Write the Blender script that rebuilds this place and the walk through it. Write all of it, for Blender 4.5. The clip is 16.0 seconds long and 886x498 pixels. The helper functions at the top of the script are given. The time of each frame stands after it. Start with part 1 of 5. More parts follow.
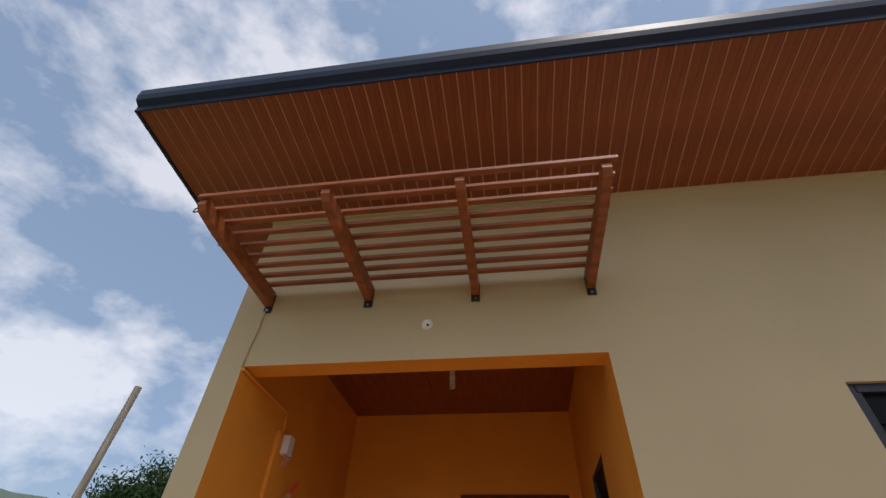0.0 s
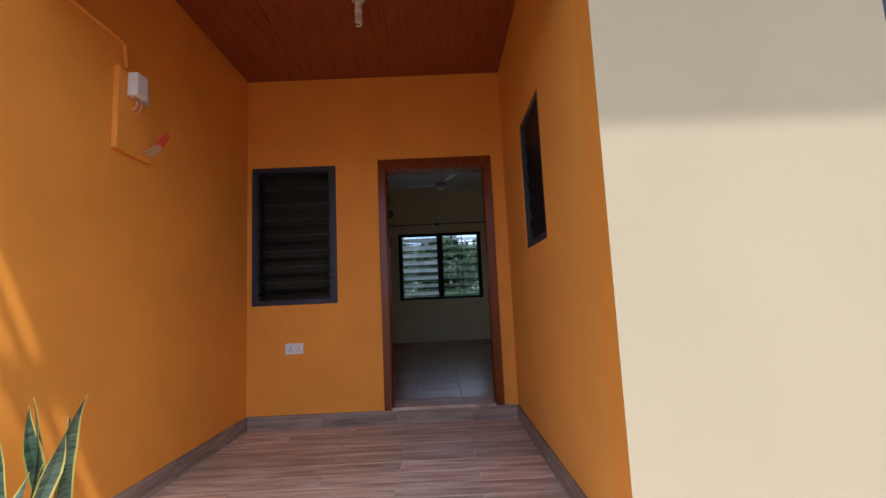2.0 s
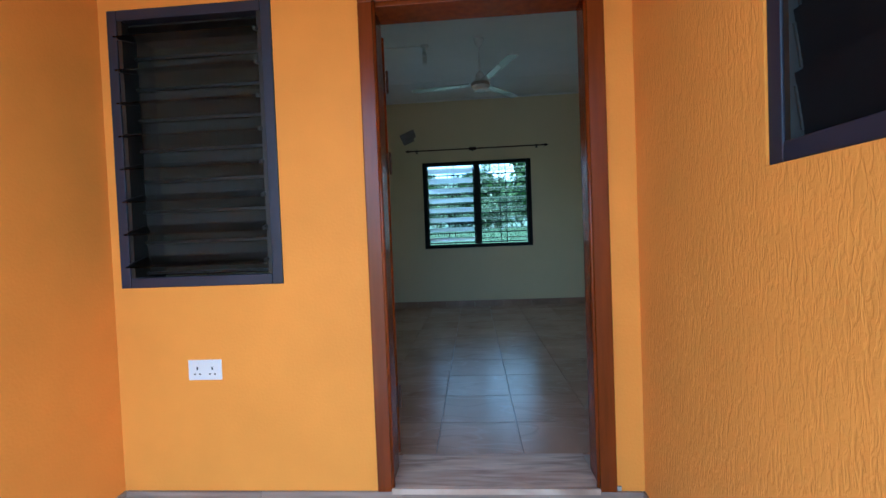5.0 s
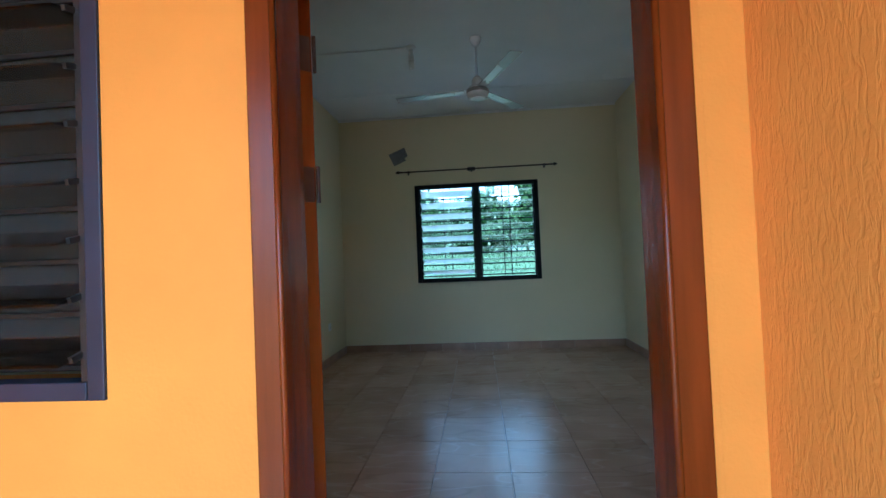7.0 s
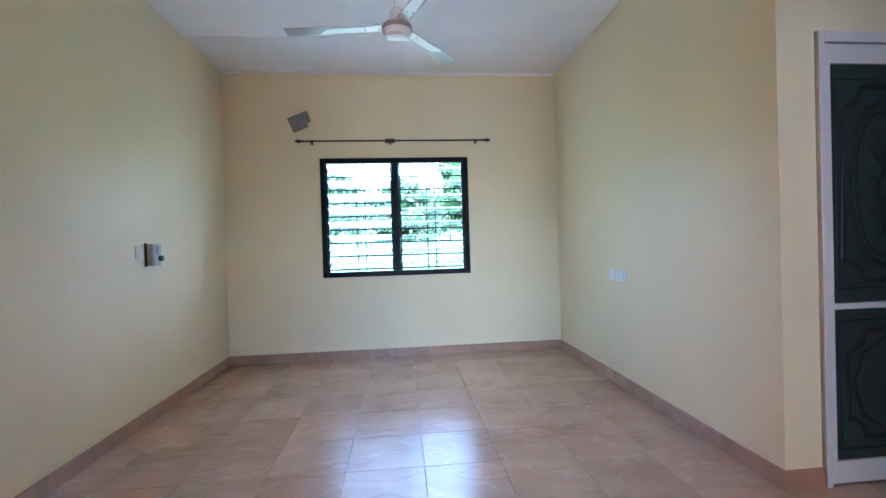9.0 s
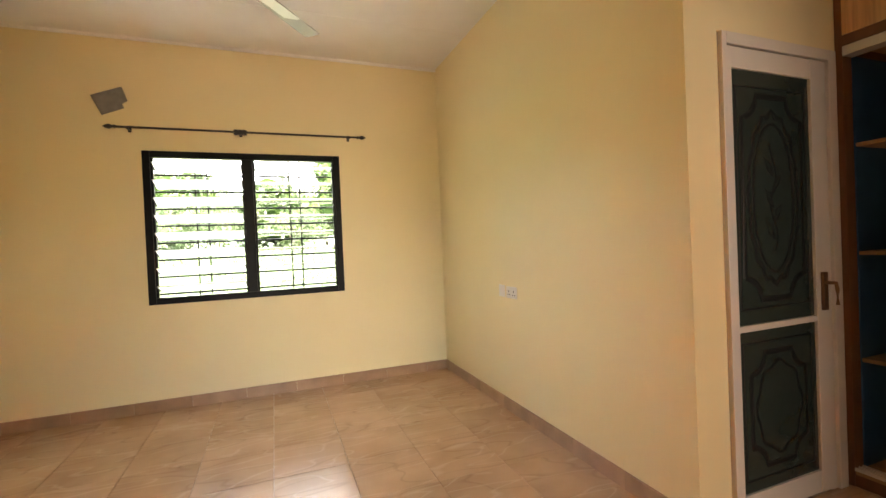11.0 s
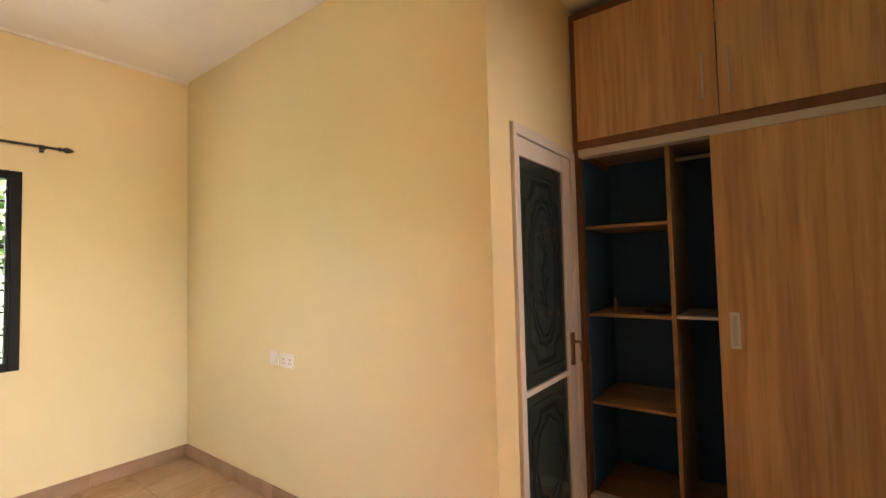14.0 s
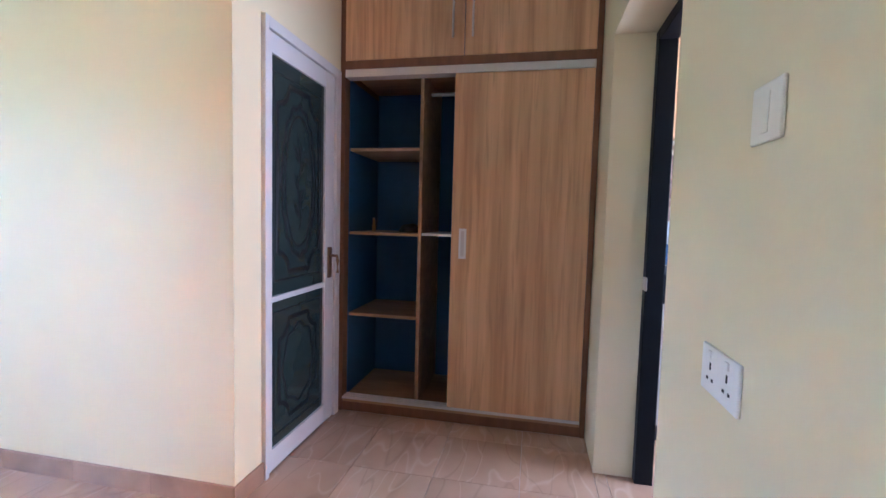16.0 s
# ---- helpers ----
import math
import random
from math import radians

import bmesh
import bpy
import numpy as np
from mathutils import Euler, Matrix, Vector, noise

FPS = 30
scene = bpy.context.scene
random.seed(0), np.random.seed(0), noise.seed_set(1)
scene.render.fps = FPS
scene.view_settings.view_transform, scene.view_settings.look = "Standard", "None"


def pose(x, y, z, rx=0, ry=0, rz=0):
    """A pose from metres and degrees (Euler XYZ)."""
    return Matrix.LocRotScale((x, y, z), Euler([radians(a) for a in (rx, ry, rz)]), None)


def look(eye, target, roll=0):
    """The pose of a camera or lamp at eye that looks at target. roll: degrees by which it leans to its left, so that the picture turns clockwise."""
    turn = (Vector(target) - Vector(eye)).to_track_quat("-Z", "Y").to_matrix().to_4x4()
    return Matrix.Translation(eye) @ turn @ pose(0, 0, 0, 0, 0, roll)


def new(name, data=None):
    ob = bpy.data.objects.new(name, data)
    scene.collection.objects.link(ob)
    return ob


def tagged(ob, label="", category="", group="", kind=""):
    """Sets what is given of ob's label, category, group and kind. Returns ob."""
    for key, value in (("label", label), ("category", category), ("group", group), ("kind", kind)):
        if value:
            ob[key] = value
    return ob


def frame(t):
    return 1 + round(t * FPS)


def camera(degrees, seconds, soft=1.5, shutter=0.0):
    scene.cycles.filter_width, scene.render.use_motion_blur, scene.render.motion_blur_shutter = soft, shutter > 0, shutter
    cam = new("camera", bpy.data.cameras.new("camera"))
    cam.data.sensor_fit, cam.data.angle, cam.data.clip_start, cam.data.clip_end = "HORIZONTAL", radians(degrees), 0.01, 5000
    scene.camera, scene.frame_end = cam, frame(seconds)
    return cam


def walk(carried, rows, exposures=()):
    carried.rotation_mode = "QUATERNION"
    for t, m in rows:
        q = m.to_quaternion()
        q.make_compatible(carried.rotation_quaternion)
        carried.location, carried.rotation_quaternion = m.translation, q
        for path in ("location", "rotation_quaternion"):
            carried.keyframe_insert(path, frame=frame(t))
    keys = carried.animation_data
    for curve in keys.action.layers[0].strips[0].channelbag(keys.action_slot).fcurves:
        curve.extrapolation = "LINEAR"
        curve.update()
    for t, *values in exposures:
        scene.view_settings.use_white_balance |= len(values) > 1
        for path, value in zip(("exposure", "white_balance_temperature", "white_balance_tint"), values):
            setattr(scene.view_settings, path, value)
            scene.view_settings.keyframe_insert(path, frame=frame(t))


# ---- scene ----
cam = camera(90.2, 16.0)
PATH = [
    (0, (0.612, -4.497, 1.024), (0.353, -3.03, 2.359), 2.6),
    (0.5, (0.594, -4.389, 0.976), (0.383, -2.715, 2.05), 0.7),
    (0.7, (0.597, -4.31, 0.934), (0.43, -2.526, 1.822), -0.4),
    (1, (0.609, -4.177, 0.882), (0.497, -2.278, 1.502), -1.9),
    (1.1, (0.623, -4.121, 0.889), (0.529, -2.189, 1.396), -2.1),
    (1.5, (0.632, -3.935, 0.851), (0.573, -1.957, 1.14), -2.5),
    (2, (0.582, -3.679, 0.841), (0.599, -1.692, 1.07), -2.6),
    (2.5, (0.534, -3.392, 0.821), (0.593, -1.397, 0.956), -2.6),
    (3, (0.525, -3.054, 0.807), (0.534, -1.055, 0.861), -2.2),
    (3.2, (0.525, -2.898, 0.799), (0.515, -0.899, 0.812), -1.9),
    (5.3, (0.516, -1.662, 1.078), (0.372, 0.332, 1.025), -2.3),
    (5.5, (0.498, -1.592, 1.115), (0.359, 0.402, 1.063), -2.3),
    (6, (0.521, -1.441, 1.181), (0.378, 0.553, 1.213), -3.2),
    (6.5, (0.581, -1.225, 1.17), (0.423, 0.768, 1.218), -2.8),
    (7, (0.591, -0.96, 1.147), (0.433, 1.033, 1.195), -2.4),
    (7.5, (0.609, -0.687, 1.125), (0.478, 1.308, 1.172), -2.2),
    (8, (0.653, -0.475, 1.131), (0.538, 1.521, 1.156), -1.8),
    (8.5, (0.649, -0.271, 1.139), (0.621, 1.729, 1.137), -1.6),
    (9, (0.625, -0.078, 1.177), (0.817, 1.913, 1.155), -1.7),
    (9.5, (0.675, 0.111, 1.205), (0.884, 2.1, 1.181), -1.7),
    (10, (0.739, 0.235, 1.207), (1.075, 2.207, 1.195), -2.0),
    (10.2, (0.762, 0.285, 1.202), (1.188, 2.238, 1.184), -2.3),
    (12.3, (0.779, 0.756, 1.413), (1.67, 2.547, 1.427), -1.6),
    (12.5, (0.794, 0.805, 1.42), (1.608, 2.631, 1.463), -1.6),
    (13, (0.781, 0.888, 1.418), (1.593, 2.714, 1.491), -0.9),
    (13.5, (0.753, 0.925, 1.423), (1.99, 2.493, 1.534), -1.6),
    (14, (0.746, 0.834, 1.431), (2.344, 2.034, 1.517), -1.4),
    (14.2, (0.735, 0.78, 1.437), (2.399, 1.886, 1.521), -0.6),
    (14.5, (0.755, 0.707, 1.454), (2.502, 1.676, 1.545), -0.5),
    (15, (0.77, 0.609, 1.419), (2.635, 1.328, 1.506), 0.1),
    (15.5, (0.774, 0.584, 1.337), (2.713, 1.07, 1.401), 1.1),
    (16, (0.781, 0.601, 1.228), (2.737, 0.997, 1.095), 1.5),
]
EXPOSURES = [(0, -0.33, 6500, 13), (0.5, 0.05, 6400, 15), (1.0, 0.35, 6100, 17), (1.5, 0.52, 5800, 15), (3.0, 0.92, 5300, 14), (5.5, 2.45, 4300, -12), (6.5, 2.65, 4300, -9), (7.5, 3.0, 4400, -4), (8.0, 3.7, 4500, 7),
             (8.5, 4.75, 4600, 11), (9.0, 4.78, 4550, 9), (10.0, 4.85, 7100, 15), (12.5, 4.95, 9900, 12), (13.0, 4.65, 10600, 14), (13.5, 4.65, 10200, 15), (14.0, 5.25, 8400, 17), (14.5, 5.75, 5550, 19), (15.0, 5.88, 4850, 17), (15.5, 5.95, 4650, 16), (16.0, 5.9, 4550, 17)]
walk(cam, [(t, look(eye, target, roll)) for t, eye, target, roll in PATH], EXPOSURES)


# ---- world and light ----
SUN_EL, SUN_AZ = 59.2, 145.0     # degrees; azimuth from +y towards +x
sky_world = bpy.data.worlds.new("sky")
scene.world = sky_world
sky_world.use_nodes = True
wn, wl = sky_world.node_tree.nodes, sky_world.node_tree.links
wn.clear()
sky = wn.new("ShaderNodeTexSky")
sky.sky_type, sky.sun_disc = "NISHITA", False
sky.sun_elevation, sky.sun_rotation = radians(SUN_EL), radians(SUN_AZ)
sky.air_density, sky.dust_density = 1.0, 2.5
cloud_at = wn.new("ShaderNodeTexCoord")
cloud_map = wn.new("ShaderNodeMapping")
cloud_map.inputs["Scale"].default_value = (1.0, 1.0, 1.7)
cloud_map.inputs["Location"].default_value = (0.35, 0.1, 0.2)
cloud_noise = wn.new("ShaderNodeTexNoise")
cloud_noise.inputs["Scale"].default_value = 3.2
cloud_noise.inputs["Detail"].default_value = 9.0
cloud_noise.inputs["Roughness"].default_value = 0.56
cloud_ramp = wn.new("ShaderNodeValToRGB")
cloud_ramp.color_ramp.elements[0].position, cloud_ramp.color_ramp.elements[1].position = 0.465, 0.60
cloud_ramp.color_ramp.elements[0].color = (0.03, 0.03, 0.03, 1)
cloud_mix = wn.new("ShaderNodeMix")
cloud_mix.data_type = "RGBA"
world_bg = wn.new("ShaderNodeBackground")
world_bg.inputs["Strength"].default_value = 0.14
world_out = wn.new("ShaderNodeOutputWorld")
wl.new(cloud_at.outputs["Generated"], cloud_map.inputs["Vector"])
wl.new(cloud_map.outputs[0], cloud_noise.inputs["Vector"])
wl.new(cloud_noise.outputs["Fac"], cloud_ramp.inputs["Fac"])
wl.new(cloud_ramp.outputs["Color"], cloud_mix.inputs[0])
haze_mix = wn.new("ShaderNodeMix")
haze_mix.data_type = "RGBA"
haze_mix.inputs[0].default_value = 0.4
haze_mix.inputs[7].default_value = (3.5, 5.0, 7.1, 1)
wl.new(sky.outputs[0], haze_mix.inputs[6])
wl.new(haze_mix.outputs[2], cloud_mix.inputs[6])
cloud_glow = wn.new("ShaderNodeVectorMath")      # clouds are brighter towards the sun
cloud_glow.operation = "MULTIPLY_ADD"
cloud_glow.inputs[1].default_value, cloud_glow.inputs[2].default_value = (0.45, 0.45, 0.42), (5.9, 6.0, 6.3)
wl.new(sky.outputs[0], cloud_glow.inputs[0])
wl.new(cloud_glow.outputs[0], cloud_mix.inputs[7])
wl.new(cloud_mix.outputs[2], world_bg.inputs["Color"])
wl.new(world_bg.outputs[0], world_out.inputs["Surface"])

sun_data = bpy.data.lights.new("sun", "SUN")
sun_data.energy, sun_data.angle, sun_data.color = 2.2, radians(0.9), (1.0, 0.95, 0.86)
sun = new("sun", sun_data)
sa, se = radians(SUN_AZ), radians(SUN_EL)
SUN_FROM = Vector((math.sin(sa) * math.cos(se), math.cos(sa) * math.cos(se), math.sin(se)))
sun.matrix_world = look(SUN_FROM * 40, (0, 0, 0))


# the sky's light in the openings of the back window and of the side room's window
window_light = bpy.data.lights.new("window_skylight", "AREA")
window_light.shape, window_light.size, window_light.size_y = "RECTANGLE", 1.4, 1.1
window_light.energy, window_light.color = 0.22, (0.95, 0.96, 1.0)
new("window_skylight", window_light).matrix_world = look((0.59, 4.60, 1.48), (0.59, 2.0, 1.6))

side_light = bpy.data.lights.new("side_window_skylight", "AREA")
side_light.shape, side_light.size, side_light.size_y = "RECTANGLE", 1.0, 1.0
side_light.energy, side_light.color = 1.7, (0.95, 0.97, 1.0)
new("side_window_skylight", side_light).matrix_world = look((2.84, -2.0, 1.455), (2.84, 0.0, 1.455))


# ---- materials ----
def material(name, color, rough=0.6, vary=0.08, scale=6.0, bump=0.0, bump_scale=60.0, metal=0.0, stretch=(1, 1, 1), tone=None, per_piece=0.0, spec=0.5, detail=4.0):
    """A surface with broad variation, fine grain and relief. tone: second colour that the broad noise mixes in."""
    m = bpy.data.materials.new(name)
    m.use_nodes = True
    n, l = m.node_tree.nodes, m.node_tree.links
    b = n["Principled BSDF"]
    b.inputs["Roughness"].default_value, b.inputs["Metallic"].default_value = rough, metal
    b.inputs["Specular IOR Level"].default_value = spec
    at = n.new("ShaderNodeTexCoord")
    mp = n.new("ShaderNodeMapping")
    mp.inputs["Scale"].default_value = stretch
    l.new(at.outputs["Object"], mp.inputs["Vector"])
    source = mp.outputs[0]
    if per_piece:
        info = n.new("ShaderNodeObjectInfo")
        far = n.new("ShaderNodeVectorMath")
        far.operation = "SCALE"
        far.inputs[0].default_value = (37.0, 53.0, 71.0)
        add = n.new("ShaderNodeVectorMath")
        l.new(info.outputs["Random"], far.inputs["Scale"])
        l.new(far.outputs[0], add.inputs[0])
        l.new(source, add.inputs[1])
        source = add.outputs[0]
    broad = n.new("ShaderNodeTexNoise")
    broad.inputs["Scale"].default_value, broad.inputs["Detail"].default_value = scale, detail
    l.new(source, broad.inputs["Vector"])
    ramp = n.new("ShaderNodeValToRGB")
    ramp.color_ramp.elements[0].position, ramp.color_ramp.elements[1].position = 0.32, 0.68
    second = tone or [c * (1 - 2 * vary) for c in color]
    ramp.color_ramp.elements[0].color = (*second, 1)
    ramp.color_ramp.elements[1].color = (*color, 1)
    l.new(broad.outputs["Fac"], ramp.inputs["Fac"])
    out = ramp.outputs["Color"]
    if per_piece:
        shade = n.new("ShaderNodeMapRange")
        shade.inputs["To Min"].default_value, shade.inputs["To Max"].default_value = 1 - per_piece, 1 + per_piece
        l.new(info.outputs["Random"], shade.inputs["Value"])
        mul = n.new("ShaderNodeVectorMath")
        mul.operation = "SCALE"
        l.new(out, mul.inputs[0])
        l.new(shade.outputs[0], mul.inputs["Scale"])
        out = mul.outputs[0]
    l.new(out, b.inputs["Base Color"])
    if bump:
        fine = n.new("ShaderNodeTexNoise")
        fine.inputs["Scale"].default_value, fine.inputs["Detail"].default_value = bump_scale, 3.0
        l.new(source, fine.inputs["Vector"])
        bp = n.new("ShaderNodeBump")
        bp.inputs["Strength"].default_value, bp.inputs["Distance"].default_value = bump, 0.004
        l.new(fine.outputs["Fac"], bp.inputs["Height"])
        l.new(bp.outputs[0], b.inputs["Normal"])
    return m


def glass_material(name, color, rough=0.02, clear=0.85, ior=1.5):
    m = bpy.data.materials.new(name)
    m.use_nodes = True
    n, l = m.node_tree.nodes, m.node_tree.links
    b = n["Principled BSDF"]
    b.inputs["Base Color"].default_value = (*color, 1)
    b.inputs["Roughness"].default_value, b.inputs["IOR"].default_value = rough, ior
    b.inputs["Transmission Weight"].default_value = clear
    return m


ORANGE = material("orange_paint", (0.86, 0.342, 0.045), 0.62, 0.05, 2.5, 0.3, 90, spec=0.2)
ORANGE_ROUGH = material("orange_grained_render", (0.84, 0.365, 0.06), 0.6, 0.05, 2.0, 0.15, 120, spec=0.2)
BEIGE = material("beige_paint", (0.585, 0.475, 0.292), 0.75, 0.04, 1.2, 0.1, 120, spec=0.2)
CREAM = material("cream_paint", (0.765, 0.665, 0.425), 0.55, 0.03, 1.0, 0.12, 80)
WHITE = material("ceiling_white", (0.82, 0.81, 0.80), 0.7, 0.05, 1.5, 0.15, 60)
RED_WOOD = material("varnished_red_wood", (0.20, 0.039, 0.003), 0.24, 0.18, 5.0, 0.1, 120, stretch=(6, 6, 0.5), spec=0.35)
GLOSS_WOOD = material("glossy_varnished_red_wood", (0.20, 0.039, 0.003), 0.1, 0.18, 5.0, 0.02, 120, stretch=(6, 6, 0.5), spec=0.6)
# much darker and less red than the wood of the frame
REBATE_WOOD = material("dark_rebate_wood", (0.045, 0.026, 0.016), 0.6, 0.2, 5.0, 0.1, 120, stretch=(6, 6, 0.5))
PERGOLA_WOOD = material("stained_pergola_wood", (0.37, 0.105, 0.03), 0.5, 0.25, 5.0, 0.3, 90, stretch=(0.7, 4, 4))
SOFFIT_WOOD = material("brown_soffit_board", (0.32, 0.075, 0.022), 0.42, 0.2, 5.0, 0.2, 90, stretch=(10, 0.6, 1))
GROOVE = material("pale_board_groove", (0.62, 0.38, 0.2), 0.6)
NAVY = material("navy_grey_frame", (0.022, 0.024, 0.046), 0.5, 0.1, 8)
BLACK_FRAME = material("black_frame", (0.006, 0.007, 0.009), 0.5, spec=0.15)
GUTTER = material("navy_gutter", (0.012, 0.024, 0.06), 0.45, 0.1, 3, spec=0.3)
ROOF_METAL = material("grey_roof_sheet", (0.45, 0.47, 0.5), 0.35, 0.1, 2, metal=0.6)
PLANK_TILE = material("wood_look_tile", (0.80, 0.65, 0.50), 0.42, 0.2, 2.0, 0.12, 60, stretch=(1.3, 11, 1), tone=(0.43, 0.27, 0.18), per_piece=0.22, detail=8)
GROUT = material("grey_grout", (0.74, 0.66, 0.58), 0.9, 0.1, 20)
SKIRT_TILE = material("greyish_wood_look_skirting", (0.36, 0.265, 0.205), 0.45, 0.2, 4, stretch=(0.8, 0.8, 9), tone=(0.17, 0.115, 0.085), per_piece=0.12)
ROOM_TILE = material("beige_brown_ceramic_tile", (0.56, 0.37, 0.25), 0.26, 0.12, 2.6, 0.02, 40, tone=(0.44, 0.275, 0.175), per_piece=0.05, detail=7)
ROOM_SKIRT = material("brown_ceramic_skirting", (0.41, 0.245, 0.15), 0.3, 0.15, 5, per_piece=0.06)
ROOM_GROUT = material("tan_grout", (0.60, 0.50, 0.42), 0.9, 0.1, 20)
LAMINATE = material("oak_laminate", (0.75, 0.46, 0.24), 0.42, 0.2, 1.6, 0.05, 60, stretch=(9, 9, 0.45), tone=(0.51, 0.285, 0.14), detail=9)
CARCASS = material("brown_cabinet_edge", (0.20, 0.085, 0.04), 0.45, 0.12, 5, stretch=(5, 5, 0.4))
SHELF_WOOD = material("shelf_laminate", (0.42, 0.24, 0.12), 0.45, 0.15, 5, stretch=(4, 0.5, 4))
BLUE_BACK = material("blue_back_panel", (0.02, 0.10, 0.27), 0.6, 0.1, 3)
ALU = material("white_aluminium", (0.63, 0.59, 0.56), 0.35, 0.03, 4)
STEEL = material("brushed_steel", (0.6, 0.59, 0.57), 0.28, 0.05, 20, metal=1.0)
TILE_BLUE = material("blue_glazed_tile", (0.08, 0.15, 0.27), 0.2, 0.25, 30)
TILE_PALE = material("pale_glazed_tile", (0.5, 0.53, 0.56), 0.2, 0.2, 30)
TILE_MOSAIC = material("brown_mosaic_tile", (0.36, 0.25, 0.2), 0.25, 0.3, 45, tone=(0.16, 0.10, 0.085))
HINGE = material("dark_brown_hinge", (0.06, 0.024, 0.012), 0.6, 0.1, 20)
BRONZE = material("bronze_fitting", (0.24, 0.14, 0.08), 0.35, 0.1, 20, metal=0.9)
DARK_METAL = material("dark_iron", (0.02, 0.018, 0.017), 0.45, 0.1, 20)
WHITE_PLASTIC = material("white_plastic", (0.78, 0.77, 0.75), 0.3, 0.02, 5)
CREAM_PLASTIC = material("cream_plastic", (0.80, 0.74, 0.62), 0.4, 0.02, 5)
GREY_PLASTIC = material("grey_plastic", (0.42, 0.40, 0.38), 0.4, 0.04, 8)
GREY_PATCH = material("grey_filler_patch", (0.24, 0.23, 0.235), 0.8, 0.1, 20)
FAN_WHITE = material("fan_white_enamel", (0.84, 0.82, 0.84), 0.13, 0.03, 6)
FAN_BROWN = material("fan_mauve_enamel", (0.36, 0.31, 0.31), 0.3, 0.05, 8)
GLASS = glass_material("louvre_glass", (0.93, 0.97, 0.95))
GLASS_FROST = glass_material("obscured_louvre_glass", (0.97, 0.98, 0.98), 0.5, 0.6)
GLASS_SMOKED = glass_material("smoked_louvre_glass", (0.25, 0.21, 0.18), 0.06, 1.0, 1.3)
# opaque near-black panes: the unlit room behind is put into their colour
PANE_DARK_ROOM = material("opaque_dark_louvre_pane", (0.008, 0.009, 0.012), 0.4, 0.1, 6, spec=0.08)
NET = material("dark_mosquito_net", (0.04, 0.033, 0.028), 0.9, 0.1, 40)
NET.node_tree.nodes["Principled BSDF"].inputs["Alpha"].default_value = 0.7
DOOR_GLASS = material("dark_green_door_glass", (0.034, 0.046, 0.04), 0.12, 0.1, 4, spec=0.5)
ETCH = material("black_etched_pattern", (0.006, 0.007, 0.007), 0.5)
BULB = material("white_bulb_glass", (0.8, 0.78, 0.72), 0.25, 0.02, 5)
RED_WIRE = material("red_wire", (0.78, 0.08, 0.04), 0.45)
COPPER_WIRE = material("pale_wire", (0.6, 0.38, 0.22), 0.45)
TERRACOTTA = material("terracotta_pot", (0.30, 0.075, 0.035), 0.75, 0.15, 8, 0.3, 60)
YARD = material("reddish_bounce_ground", (0.38, 0.26, 0.17), 0.95, 0.15, 0.8, 1.0, 20)
SOIL = material("red_soil", (0.26, 0.13, 0.075), 0.95, 0.2, 1.2, 1.0, 15, tone=(0.18, 0.10, 0.055))
GRASS = material("grass_ground", (0.10, 0.17, 0.035), 0.9, 0.3, 0.6, 1.0, 12, tone=(0.15, 0.15, 0.055))
LAWN = material("bright_lawn", (0.042, 0.078, 0.032), 0.9, 0.3, 0.9, 0.6, 14, tone=(0.03, 0.058, 0.022))
LEAF = material("mango_leaf", (0.034, 0.07, 0.014), 0.6, 0.35, 1.5, tone=(0.014, 0.034, 0.008), spec=0.2)
# mango leaf darkened, with the crown's inner shade put into the colour
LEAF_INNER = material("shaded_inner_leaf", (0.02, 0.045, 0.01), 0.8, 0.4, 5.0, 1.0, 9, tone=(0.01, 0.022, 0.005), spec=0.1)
LEAF_LIGHT = material("light_leaf", (0.10, 0.15, 0.045), 0.5, 0.3, 1.2, tone=(0.06, 0.13, 0.025))
LEAF_BACK = material("thin_bright_leaf", (0.085, 0.135, 0.06), 0.5, 0.3, 1.2, tone=(0.032, 0.062, 0.025))
LEAF_RED = material("dark_red_leaf", (0.09, 0.03, 0.035), 0.5, 0.3, 6)
PALM = material("palm_leaf", (0.19, 0.32, 0.06), 0.45, 0.25, 4)
SNAKE_GREEN = material("snake_leaf_green", (0.12, 0.17, 0.10), 0.4, 0.3, 34, stretch=(0.4, 0.4, 4), tone=(0.016, 0.042, 0.02))
SNAKE_EDGE = material("snake_leaf_yellow_edge", (0.55, 0.47, 0.11), 0.45, 0.1, 12)
BARK = material("grey_bark", (0.16, 0.12, 0.09), 0.9, 0.25, 6, 0.8, 25, stretch=(3, 3, 0.6))
POLE_WOOD = material("weathered_pole", (0.34, 0.28, 0.22), 0.85, 0.25, 3, 0.5, 30, stretch=(4, 4, 0.4))
HILL = material("hazy_green_hill", (0.11, 0.145, 0.115), 0.95, 0.2, 0.03, tone=(0.085, 0.13, 0.09))


